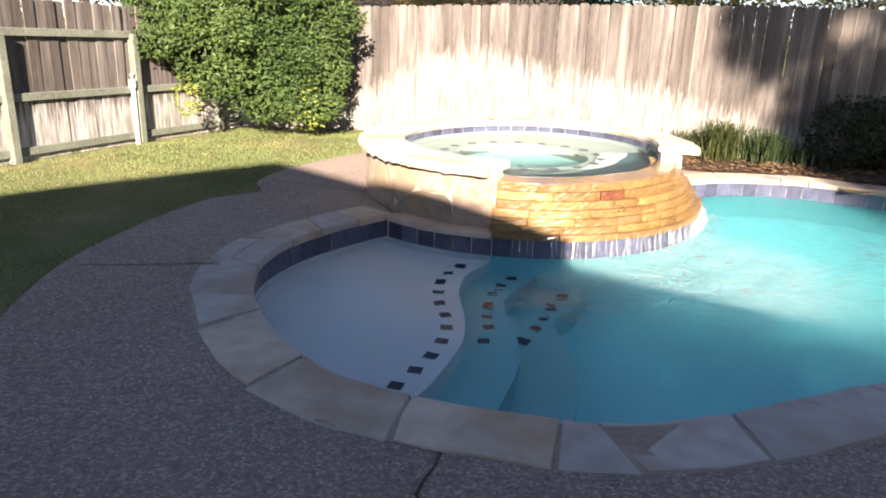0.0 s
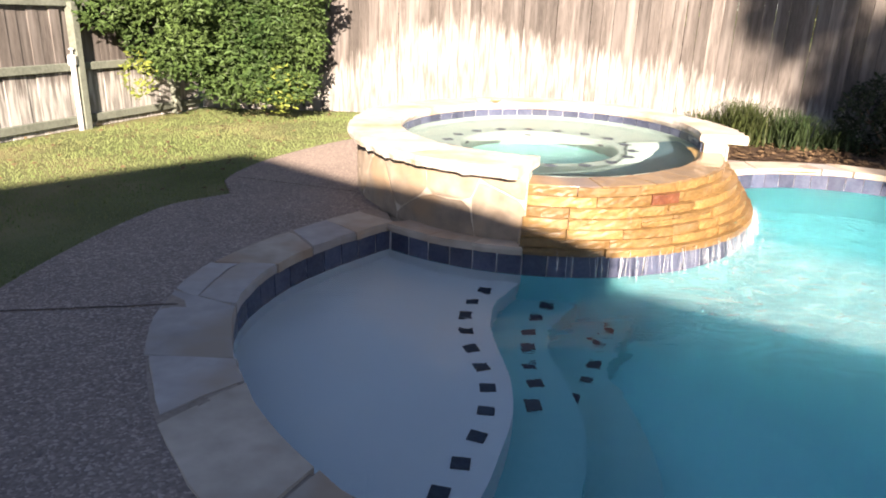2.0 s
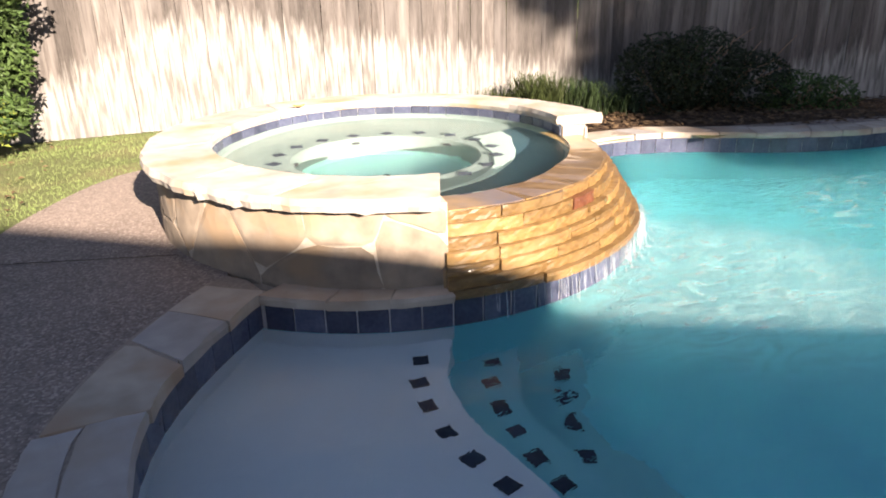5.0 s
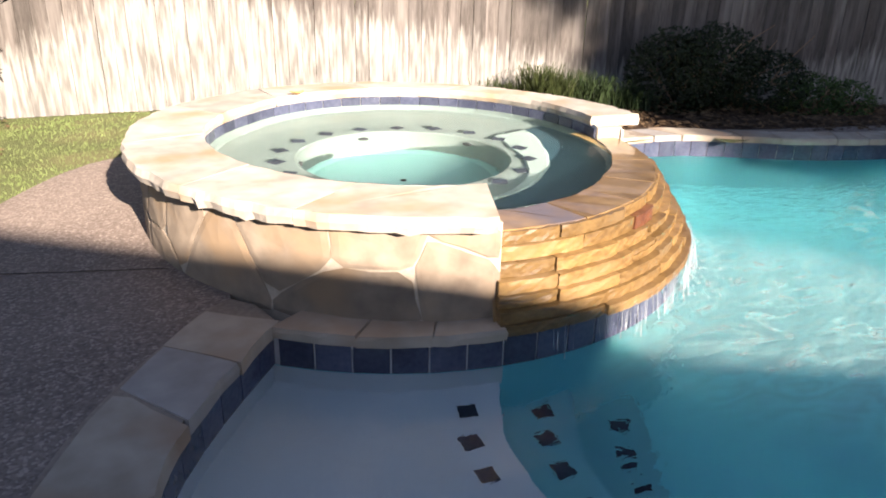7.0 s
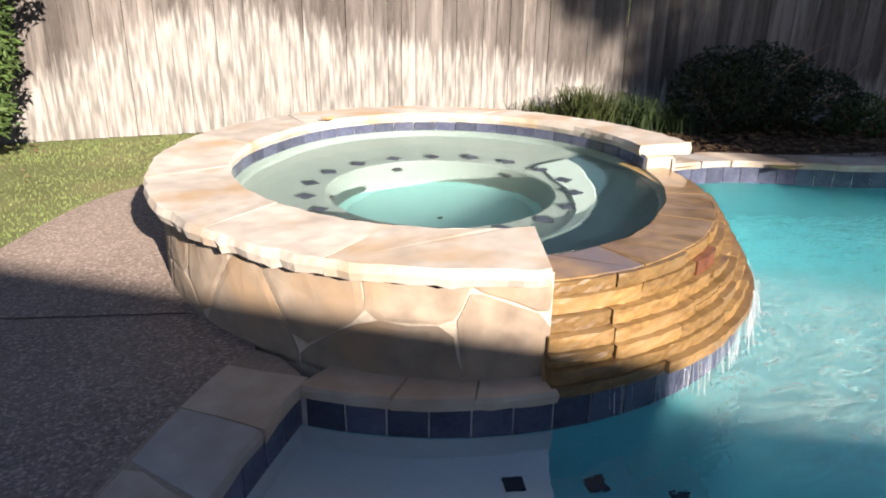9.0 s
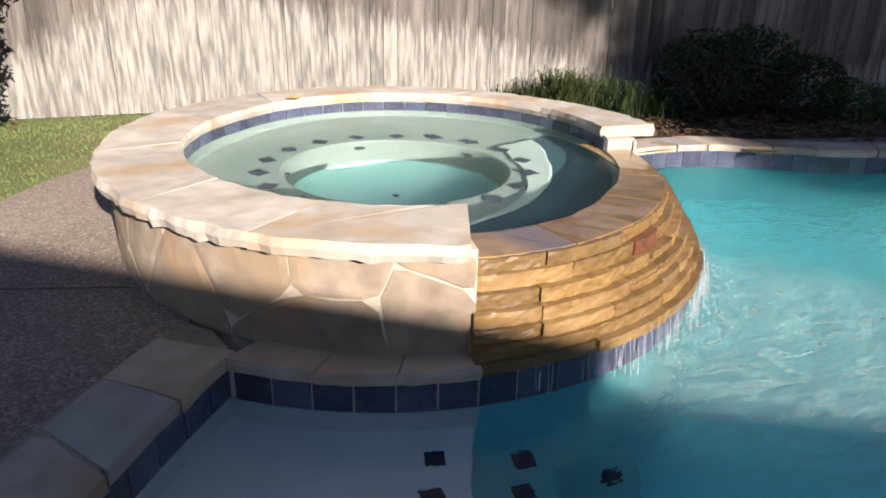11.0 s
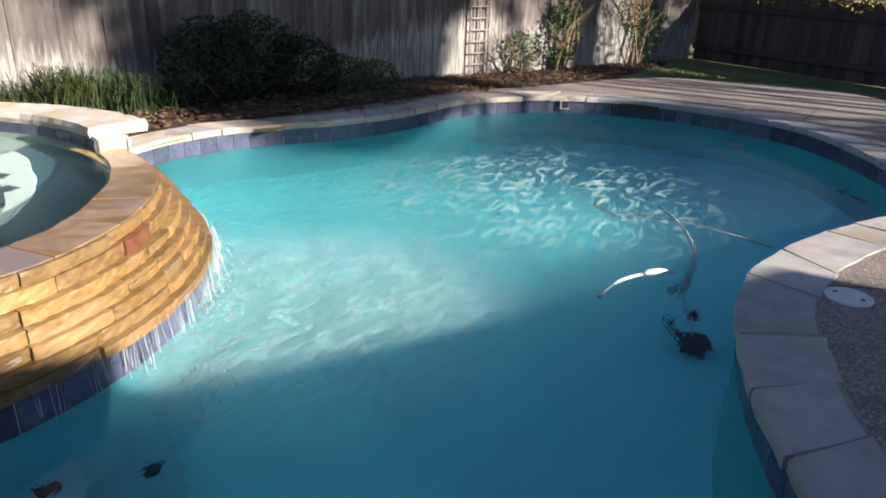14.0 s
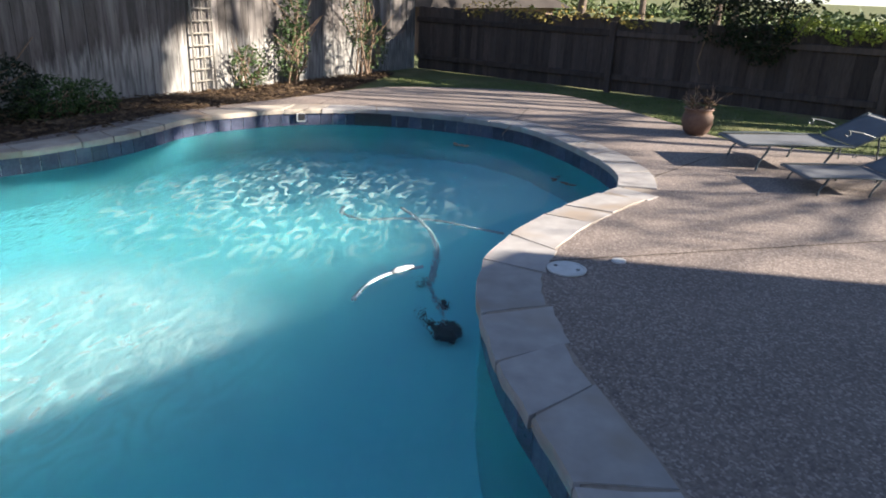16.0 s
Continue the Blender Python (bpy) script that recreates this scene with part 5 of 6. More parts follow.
def build_lounger():
    """A sling lounger on cast legs, its foot at -x and its raised back at +x; 1.95 m long."""
    ob = thing("sun_lounger", (0, 0, 0), "cast-metal sun lounger with grey sling fabric and raised back", "sun lounger", "loungers on the patio")
    w = 0.33
    hinge, tip = Vector((0.45, 0, 0.37)), Vector((1.05, 0, 0.72))
    for s in (-1, 1):
        bm = bmesh.new()
        tube(bm, [(-0.95, s * w, 0.33), (-0.9, s * w, 0.36), (-0.3, s * w, 0.38), (0.45, s * w, 0.37)], 0.016, 8)
        part("side_rail", bm, STEEL, ob)
        bm = bmesh.new()
        tube(bm, [(0.45, s * w, 0.37), (0.8, s * w, 0.56), (1.05, s * w, 0.72), (1.1, s * w, 0.71)], 0.015, 8)
        part("back_rail", bm, STEEL, ob)
        for x in (-0.72, 0.12):
            bm = bmesh.new()
            tube(bm, [(x + 0.1, s * w, 0.37), (x + 0.07, s * w, 0.27), (x - 0.02, s * (w + 0.01), 0.12), (x - 0.05, s * (w + 0.02), 0.0)], 0.014, 8, [0.018, 0.016, 0.013, 0.015])
            part("leg", bm, STEEL, ob)
        bm = bmesh.new()
        tube(bm, [(0.75, s * w, 0.53), (0.78, s * w, 0.25), (0.8, s * (w + 0.02), 0.0)], 0.012, 8)
        part("leg", bm, STEEL, ob)
        bm = bmesh.new()
        spiral = [(0.3 + 0.05 * k / 14 * math.cos(k * 0.55), s * (w + 0.03), 0.56 + 0.05 * k / 14 * math.sin(k * 0.55)) for k in range(4, 15)]
        tube(bm, spiral + [(0.5, s * (w + 0.03), 0.58), (0.68, s * (w + 0.02), 0.52)], 0.010, 6)
        part("armrest", bm, STEEL, ob, "scrolled arm")
    for a, b, name in (((-0.93, 0.345), (0.45, 0.372), "seat"), ((0.47, 0.385), (1.06, 0.715), "backrest")):
        bm = bmesh.new()
        n, m = 12, 6
        rows = []
        for i in range(n + 1):
            t = i / n
            x, z = a[0] + (b[0] - a[0]) * t, a[1] + (b[1] - a[1]) * t
            rows.append([(x, -w + 2 * w * j / m, z - 0.018 * math.sin(math.pi * j / m) * (0.4 + 0.6 * math.sin(math.pi * t))) for j in range(m + 1)])
        top = [[bm.verts.new(p) for p in row] for row in rows]
        low = [[bm.verts.new((p[0], p[1], p[2] - 0.006)) for p in row] for row in rows]
        for i in range(n):
            for j in range(m):
                bm.faces.new((top[i][j], top[i + 1][j], top[i + 1][j + 1], top[i][j + 1]))
                bm.faces.new((low[i][j], low[i][j + 1], low[i + 1][j + 1], low[i + 1][j]))
        for i in range(n):
            bm.faces.new((top[i][0], low[i][0], low[i + 1][0], top[i + 1][0])), bm.faces.new((top[i][m], top[i + 1][m], low[i + 1][m], low[i][m]))
        for j in range(m):
            bm.faces.new((top[0][j], top[0][j + 1], low[0][j + 1], low[0][j])), bm.faces.new((top[n][j], low[n][j], low[n][j + 1], top[n][j + 1]))
        part(name, bm, SLING, ob, "taut grey sling", smooth=True)
    for x, z in ((-0.95, 0.33), (0.45, 0.36), (1.1, 0.71)):
        bm = bmesh.new()
        tube(bm, [(x, -w, z), (x, w, z)], 0.014, 8)
        part("cross_bar", bm, STEEL, ob)
    return ob


def build_pot():
    pot = thing("plant_pot", (7.36, 1.13, DECK_TOP), "round brown clay pot with a withered plant", "plant pot")
    bm = bmesh.new()
    lathe(bm, ((0.09, 0.0), (0.135, 0.04), (0.165, 0.13), (0.16, 0.21), (0.135, 0.255), (0.155, 0.275), (0.155, 0.29), (0.135, 0.29), (0.12, 0.25), (0.02, 0.245)), 28, (7.36, 1.13, DECK_TOP))
    part("vessel", bm, CLAY, pot, "", True)
    bm = bmesh.new()
    r = random.Random(4)
    for _ in range(13):
        a = r.uniform(0, 6.28)
        p = Vector((7.36 + 0.08 * math.cos(a), 1.13 + 0.08 * math.sin(a), 0.235))
        branches(bm, p, p + Vector((r.gauss(0, 0.09), r.gauss(0, 0.09), r.uniform(0.06, 0.22))), 0.005, r, 1, 0.5, 3)
    part("plant", bm, TWIG, pot, "dry brown stems")
    leaves("dead_leaves", [((7.36, 1.13, 0.33), (0.13, 0.13, 0.1))], 120, 0.05, FALLEN, pot, 5)


def build_skimmer_lid():
    lid = thing("skimmer_lid", (2.95, 2.565, DECK_TOP), "round white plastic skimmer lid set in the patio", "skimmer lid")
    bm = bmesh.new()
    lathe(bm, ((0.107, 0.0), (0.109, 0.008), (0.103, 0.012), (0.092, 0.012), (0.090, 0.009), (0.085, 0.012), (0.01, 0.012)), 40, (2.95, 2.565, DECK_TOP))
    part("disc", bm, PVC, lid, "", False)
    for s in (-1, 1):
        bm = bmesh.new()
        lathe(bm, ((0.012, 0.0), (0.012, 0.003)), 12, (2.95 + 0.02 * s, 2.565 + 0.06 * s, DECK_TOP + 0.0105))
        part("finger_hole", bm, BLACK, lid)
    cap = thing("drain_cap", (3.15, 2.27, DECK_TOP), "small round white cap set in the patio", "drain cap")
    bm = bmesh.new()
    lathe(bm, ((0.04, 0.0), (0.04, 0.008), (0.034, 0.010), (0.01, 0.010)), 24, (3.15, 2.27, DECK_TOP))
    part("disc", bm, PVC, cap)


def build_cleaner():
    hose = thing("cleaner_hose", (3.5, 3.8, -0.2), "pale segmented cleaner hose drifting at the water surface", "pool hose")
    line = [(4.05, 2.98, 0), (4.12, 3.2, 0), (4.22, 3.5, 0), (4.18, 3.8, 0), (4.1, 4.0, 0), (4.2, 4.2, 0), (4.36, 4.24, 0)]
    bm = bmesh.new()
    tube(bm, [Vector((p.x, p.y, 0)) + Vector((0, 0, -0.222)) for p in curve([q[:2] for q in line], 0.05)], 0.018, 8)
    part("hose", bm, HOSE, hose, "", True)
    bm = bmesh.new()
    pts = curve([(4.45, 3.8), (4.2, 3.62), (3.85, 3.44), (3.55, 3.38), (3.3, 3.38)], 0.05)
    tube(bm, [Vector((p.x, p.y, -0.22 - 0.5 * max(0, k / len(pts) - 0.4))) for k, p in enumerate(pts)], 0.018, 8)
    part("hose", bm, HOSE, hose, "", True)
    tail = thing("cleaner_tail", (3.0, 3.75, -0.2), "pale sweep tail with a white float on the water", "pool hose")
    bm = bmesh.new()
    pts = curve([(2.74, 3.71), (2.9, 3.69), (3.06, 3.63), (3.18, 3.54), (3.28, 3.42)], 0.03)
    tube(bm, [Vector((p.x, p.y, -0.205 - 0.10 * max(0, 0.35 - k / len(pts)))) for k, p in enumerate(pts)], 0.014, 8)
    part("hose", bm, HOSE, tail, "", True)
    bm = bmesh.new()
    tube(bm, [(3.13, 3.58, -0.195), (3.16, 3.555, -0.193), (3.21, 3.505, -0.193), (3.24, 3.47, -0.195)], 0.02, 10, [0.013, 0.02, 0.02, 0.013])
    part("float", bm, PVC, tail, "white float", True)
    x, y, z = 3.42, 3.28, -1.36
    bot = thing("pool_cleaner", (x, y, z), "small black wedge-shaped pool cleaner on the pool floor", "pool cleaner")
    bm = bmesh.new()
    outline = ((-0.10, -0.09), (0.02, -0.12), (0.11, -0.06), (0.09, 0.06), (0.0, 0.10), (-0.09, 0.06))
    rings = [[bm.verts.new((x + px * k, y + py * k, z + h)) for px, py in outline] for k, h in ((0.92, 0.03), (1.0, 0.06), (0.95, 0.12), (0.6, 0.17))]
    for r0, r1 in zip(rings, rings[1:]):
        for k in range(6):
            bm.faces.new((r0[k], r0[(k + 1) % 6], r1[(k + 1) % 6], r1[k]))
    bm.faces.new(rings[0][::-1]), bm.faces.new(rings[-1])
    part("body", bm, BLACK, bot)
    bm = bmesh.new()
    tube(bm, [(x + 0.02, y + 0.09, z + 0.1), (x + 0.08, y + 0.17, z + 0.14), (x + 0.15, y + 0.19, z + 0.15)], 0.02, 6, [0.03, 0.022, 0.014])
    part("nose", bm, BLACK, bot, "black swept-up nose")
    for dx, dy in ((-0.07, -0.07), (0.07, -0.08), (0.0, 0.08)):
        bm = bmesh.new()
        lathe(bm, ((0.03, -0.015), (0.04, -0.008), (0.04, 0.008), (0.03, 0.015)), 14)
        part("wheel", bm, BLACK, bot).matrix_basis = pose(x + dx, y + dy, z + 0.04, 90, 0, 20)
    bm = bmesh.new()
    leader = [(x, y, z + 0.16), (x + 0.08, y + 0.06, z + 0.34), (x + 0.05, y + 0.14, z + 0.62), (x + 0.02, y + 0.12, z + 0.9), (3.37, 3.37, -0.30), (3.33, 3.37, -0.24)]
    tube(bm, leader, 0.012, 8)
    part("leader_hose", bm, HOSE, bot, "thin pale leader hose", True)
    for k, (a, b) in enumerate((((x + 0.10, y + 0.03, z + 0.26), (x + 0.15, y + 0.05, z + 0.36)), ((x + 0.30, y + 0.26, z + 0.34), (x + 0.42, y + 0.20, z + 0.36)))):
        bm = bmesh.new()
        tube(bm, [a, Vector(a).lerp(Vector(b), 0.5), b], 0.018, 8, [0.014, 0.022, 0.014])
        part("swivel", bm, BLACK, bot, "black swivel fitting")


def build_wall_fittings(pool):
    """A white-framed inlet in the tile band and the dark mouth of the skimmer under the coping."""
    for w, h, deep, mat, name, label, at in ((0.052, 0.05, 0.012, PVC, "inlet_frame", "white plastic inlet frame", (7.31, 5.63, -0.1, 117)), (0.042, 0.042, 0.016, BLACK, "inlet_opening", "dark inlet opening", (7.314, 5.622, -0.094, 117)),
                                             (0.22, 0.075, 0.016, BLACK, "skimmer_mouth", "dark skimmer mouth", (7.575, 4.82, -0.118, 96))):
        bm = bmesh.new()
        box(bm, -w, -deep, -h, w, deep, h)
        bevel(bm, 0.005)
        ob = part(name, bm, mat, pool, label)
        ob.matrix_basis = pose(at[0], at[1], at[2], 0, 0, at[3])


def build_pipe():
    pipe = thing("standpipe", (-4.3, 9.42, lie(-4.3, 9.42)), "white plastic irrigation pipe with a valve box beside the fence", "pipe")
    bm = bmesh.new()
    tube(bm, [(-4.33, 9.38, lie(-4.33, 9.38) - 0.05), (-4.33, 9.38, 0.62)], 0.03, 10)
    part("riser", bm, PVC, pipe)
    bm = bmesh.new()
    box(bm, -4.375, 9.335, 0.58, -4.285, 9.425, 0.70)
    bevel(bm, 0.015)
    part("valve_box", bm, PVC, pipe, "small white box")
    bm = bmesh.new()
    lathe(bm, ((0.012, 0.0), (0.012, 0.05), (0.03, 0.055), (0.03, 0.07), (0.01, 0.075)), 12, (-4.33, 9.38, 0.70))
    part("cap", bm, PVC, pipe)


def build_cap_leaf():
    """A curled dry leaf on the spa's cap."""
    x, y, z = CAP_LEAF
    bm = bmesh.new()
    rows = []
    for i in range(7):
        t = i / 6
        w = 0.028 * math.sin(math.pi * (0.08 + 0.88 * t))
        rows.append([bm.verts.new((x + 0.10 * (t - 0.5), y + w * s, z + 0.004 + 0.018 * abs(s) + 0.012 * (2 * t - 1) ** 2)) for s in (-1, -0.4, 0.4, 1)])
    for r0, r1 in zip(rows, rows[1:]):
        for k in range(3):
            bm.faces.new((r0[k], r0[k + 1], r1[k + 1], r1[k]))
    tagged(part("fallen_leaf", bm, LEAF_TAN), "curled tan leaf lying on the spa cap", "leaf")


def build_floating_leaves():
    r = random.Random(55)
    for x, y, n in ((6.84, 3.65, 5), (5.6, 2.52, 3), (5.72, 2.62, 3)):
        for _ in range(n):
            a, s = r.uniform(0, 6.28), r.uniform(0.03, 0.055)
            cx, cy = x + r.gauss(0, 0.06), y + r.gauss(0, 0.05)
            verts = []
            for top in (0.006, 0.003):
                for q, w in ((0, 1), (0.8, 0.7), (1.57, 0.5), (2.4, 0.7), (3.14, 1), (4.71, 0.5)):
                    verts.append((cx + s * w * math.cos(a + q), cy + s * w * math.sin(a + q), WATER_LEVEL + top + (0.006 if w == 1 else 0)))
            faces = [tuple(range(6)), tuple(range(11, 5, -1))] + [(q, 6 + q, 6 + (q + 1) % 6, (q + 1) % 6) for q in range(6)]
            tagged(raw("floating_leaf", verts, faces, BARK), "dark sodden leaf floating on the pool", "leaf", "leaves on the pool")


def build_falling_water():
    r = random.Random(12)
    verts, faces = [], []
    for _ in range(210):
        t = r.uniform(OPEN0 + 6, OPEN1 + 12)
        if r.random() < max(0.0, (-60 - t) / 40):
            continue
        out = r.uniform(0.0, 0.05)
        top, low = r.uniform(-0.08, 0.0), r.uniform(-0.205, -0.12)
        w = r.uniform(0.001, 0.0032)
        p, q = oval(t, 1.70 + out * 0.7, 1.69 + out * 0.7), oval(t + r.uniform(-0.5, 0.5), 1.71 + out, 1.70 + out)
        d = Vector((-math.sin(radians(t)), math.cos(radians(t)))) * w
        nrm = (p - SPA).normalized() * w
        k = len(verts)
        ring = (d, nrm, -d, -nrm)
        verts += [(*(p + e * 0.5), top) for e in ring] + [(*(q + e), low) for e in ring]
        faces += [(k + j, k + (j + 1) % 4, k + 4 + (j + 1) % 4, k + 4 + j) for j in range(4)] + [(k + 3, k + 2, k + 1, k), (k + 4, k + 5, k + 6, k + 7)]
    for _ in range(420):                      # spray where it lands
        t = r.uniform(-60, OPEN1 + 10)
        d = abs(r.gauss(0, 0.10))
        p = oval(t, 1.72 + d, 1.71 + d)
        s = r.uniform(0.002, 0.006)
        z = WATER_LEVEL + s + abs(r.gauss(0, 0.05)) * max(0, 1 - d * 4)
        k = len(verts)
        verts += [(p.x + s, p.y, z), (p.x, p.y + s, z), (p.x - s, p.y, z), (p.x, p.y - s, z), (p.x, p.y, z + s), (p.x, p.y, z - s)]
        faces += [(k, k + 1, k + 4), (k + 1, k + 2, k + 4), (k + 2, k + 3, k + 4), (k + 3, k, k + 4), (k + 1, k, k + 5), (k + 2, k + 1, k + 5), (k + 3, k + 2, k + 5), (k, k + 3, k + 5)]
    tagged(raw("spilling_water", verts, faces, STREAM), "thin bright strands of water falling from the spillway", "water", kind="stuff")


# ---- surroundings ----
def build_house():
    """The house behind the walker: gable wall and roof."""
    house = thing("house", (-1.7, -9, 0), "single-storey brick house with a low gable roof", "house")
    peak, slope, y0, y1 = 4.72, 0.352, -5.0, -16.0
    x0, x1, step = -6.4, 2.95, 1.12
    zr = lambda x: peak - slope * abs(x + 1.7)
    zp = lambda x: 3.50 - 0.249 * (x - step)              # lower roof beside the gable, made up to shift the shadow edge on the water
    bm = bmesh.new()
    prof = [(x0, -0.1), (x1, -0.1), (x1, zp(x1) - 0.1), (step - 0.02, zp(step) - 0.1), (step - 0.02, zr(step) - 0.12), (-1.7, peak - 0.12), (x0, zr(x0) - 0.1)]
    f = [bm.verts.new((x, y0 - 0.05, z)) for x, z in prof]
    b = [bm.verts.new((x, y1, z)) for x, z in prof]
    bm.faces.new(f), bm.faces.new(b[::-1])
    for k in range(len(prof)):
        bm.faces.new((f[k], b[k], b[(k + 1) % len(prof)], f[(k + 1) % len(prof)]))
    part("wall", bm, SIDING, house)
    for xa, za, xb, zb, name in ((-1.7, peak, -6.77, zr(-6.77), "roof"), (-1.7, peak, step, zr(step), "roof"), (step, zp(step), 3.37, zp(3.37), "shadow_edge_roof")):
        bm = bmesh.new()
        v = [bm.verts.new(p) for y in (y0, y1 - 0.3) for p in ((xa, y, za), (xb, y, zb), (xb, y, zb - 0.1), (xa, y, za - 0.1))]
        for q in ((0, 1, 2, 3), (7, 6, 5, 4), (0, 4, 5, 1), (1, 5, 6, 2), (2, 6, 7, 3), (3, 7, 4, 0)):
            bm.faces.new([v[i] for i in q])
        part(name, bm, SHINGLE, house)
    for x in (-4.2, -0.6):
        bm = bmesh.new()
        box(bm, x - 0.75, y0 - 0.06, 0.9 if x < -3 else 0.02, x + 0.75, y0 + 0.02, 2.1)
        win = part("window", bm, PVC, house, "white-framed window")
        bm = bmesh.new()
        box(bm, x - 0.68, y0 + 0.02, 0.97 if x < -3 else 0.1, x + 0.68, y0 + 0.028, 2.03)
        part("pane", bm, GLASS, win)


def build_distance():
    r = random.Random(77)
    # oaks added out of view: a low crown shades the fence and the bed behind the pool, high ones block the sky
    hem = ((-8.0, 10.9), (3.6, 10.9), (4.2, 10.0), (4.65, 8.6), (5.0, 6.6), (5.2, 6.5), (6.4, 6.75), (6.9, 7.1), (8.6, 7.15), (9.2, 8.3))

    def crown(x0, x1):
        blobs = []
        x = x0
        while x < x1:
            low = float(np.interp(x, [h[0] for h in hem], [h[1] for h in hem]))
            blobs += [((x, -12 + r.uniform(-0.6, 0.6), low + 0.75 + r.uniform(-0.06, 0.12)), (0.62, 1.5, 0.75))]
            blobs += [((x + 0.3, -12.2, low + 1.9), (0.85, 1.6, 0.85))]
            if not 4.9 <= x < 5.9:                        # a gap over the low crown
                blobs += [((x, -12.2, low + 3.2 + r.uniform(-0.3, 0.5)), (1.0, 1.6, 0.9))]
            x += 0.62
        return blobs
    for at, x0, x1, n in (((-12.5, -12.4, -0.2), -8.0, -1.5, 9000), ((13.0, -12.6, -0.2), -1.5, 4.4, 9000), ((11.5, -12.2, -0.2), 4.55, 8.8, 34000)):
        build_tree(at, 13, 0.32, crown(x0, x1), n, 0.22, LEAF_OAK, "unseen tall oak behind the house, placed to block light", 41 + int(x1), 0, fork_at=0.82)
    # one more unseen crown, added to darken a stretch of the back fence
    build_tree((12.6, -12.6, -0.2), 12, 0.2, [((7.35, -12.4, 8.9), (0.7, 1.2, 0.7)), ((6.9, -12.4, 9.3), (0.6, 1.1, 0.7))], 4500, 0.2, LEAF_OAK, "unseen oak crown, placed to darken part of the fence", 52, 0, fork_at=0.85)
    # oaks out of view, placed to throw dapples and shade on patio and pool
    build_tree((10.6, -11, -0.2), 12, 0.22, [((9.6, -11.3, 9.4), (1.2, 1.6, 1.6)), ((11.4, -11.0, 9.0), (1.6, 1.8, 2.0))], 1500, 0.22, LEAF_OAK, "unseen half-bare oak beside the house", 43, 3)
    build_tree((7.0, -10.6, -0.2), 5.4, 0.09, [((4.15, -10.2, 4.5), (0.45, 0.6, 0.2)), ((4.8, -10.2, 4.36), (0.45, 0.6, 0.17)), ((5.35, -10.2, 4.4), (0.4, 0.6, 0.16)), ((4.1, -10.2, 4.16), (0.35, 0.5, 0.1)), ((5.9, -10.2, 4.25), (0.5, 0.6, 0.15))], 120, 0.13, LEAF_OAK, "unseen slender oak, placed to throw dapples on the patio", 47, 1, fork_at=0.7)
    build_tree((9.2, -11.5, -0.2), 6.5, 0.14, [((6.4, -11, 5.35), (0.8, 1.0, 0.5)), ((7.2, -11, 5.45), (0.8, 1.0, 0.55)), ((7.8, -11.2, 5.6), (0.6, 0.9, 0.5))], 800, 0.17, LEAF_OAK, "unseen small oak, placed to shade part of the pool", 46, 2, fork_at=0.7)
    build_tree((15.0, -9, -0.2), 11, 0.28, [((14.2, -9.5, 7.0), (1.6, 1.8, 1.8)), ((16, -9.2, 8.0), (2, 2, 2)), ((14.4, -9.3, 9.8), (2.2, 2, 1.6))], 6000, 0.20, LEAF_OAK, "unseen half-bare oak beside the house", 44, 3)
    # bare many-stemmed trees beside the house, whose stems stripe the patio
    for k, (x, y) in enumerate(((7.6, -6.8), (9.3, -7.3), (10.6, -6.6))):
        tree = thing("bare_tree", (x, y, -0.2), "bare many-stemmed garden tree beside the house", "tree")
        bm = bmesh.new()
        rr = random.Random(300 + k)
        for q in range(4):
            sx = x + (q - 1.5) * 0.42 + rr.uniform(-0.08, 0.08)
            tip = (sx + rr.gauss(0, 0.25), y + rr.gauss(0, 0.3), rr.uniform(4.2, 6.2))
            tube(bm, [(x + (q - 1.5) * 0.16, y, -0.3), (sx, y, 1.2), tip], 0.055, 7, [0.095, 0.085, 0.05])
            for _ in range(5):
                f = rr.uniform(0.45, 0.95)
                p = Vector((sx, y, 1.2)).lerp(Vector(tip), f)
                branches(bm, p, p + Vector((rr.gauss(0, 0.3), rr.gauss(0, 0.3), rr.uniform(0.5, 1.2))), 0.018, rr, 1, 0.4, 3)
        part("trunk", bm, BARK, tree)
    # neighbours' trees beyond the fences
    for k, (x, y, h, w, mat, n, lab) in enumerate(((-9.0, 17.5, 6, 2.2, LEAF_FALL, 5000, "tree with thinning yellow leaves beyond the fence"), (5.5, 19, 6.5, 3.0, LEAF_FALL, 7000, "tree turning yellow beyond the fence"),
                                                 (11, 17, 5.5, 2.6, LEAF_OAK, 6000, "green tree beyond the fence"), (16, 14.5, 6, 2.8, LEAF_FALL, 6000, "tree with thinning yellow leaves beyond the fence"), (20.5, 7.5, 5.5, 2.4, LEAF_OAK, 5000, "green tree beyond the fence"),
                                                 (24, 2.0, 7, 2.6, LEAF_FALL, 2500, "half-bare tree far beyond the fence"))):
        blobs = [((x + r.uniform(-1, 1) * w * 0.6, y + r.uniform(-1, 1) * w * 0.5, h * r.uniform(0.45, 0.85)), (w * 0.6, w * 0.55, w * 0.5)) for _ in range(6)]
        build_tree((x, y, -0.3), h, 0.14, blobs, n, 0.13, mat, lab, 60 + k, 2)
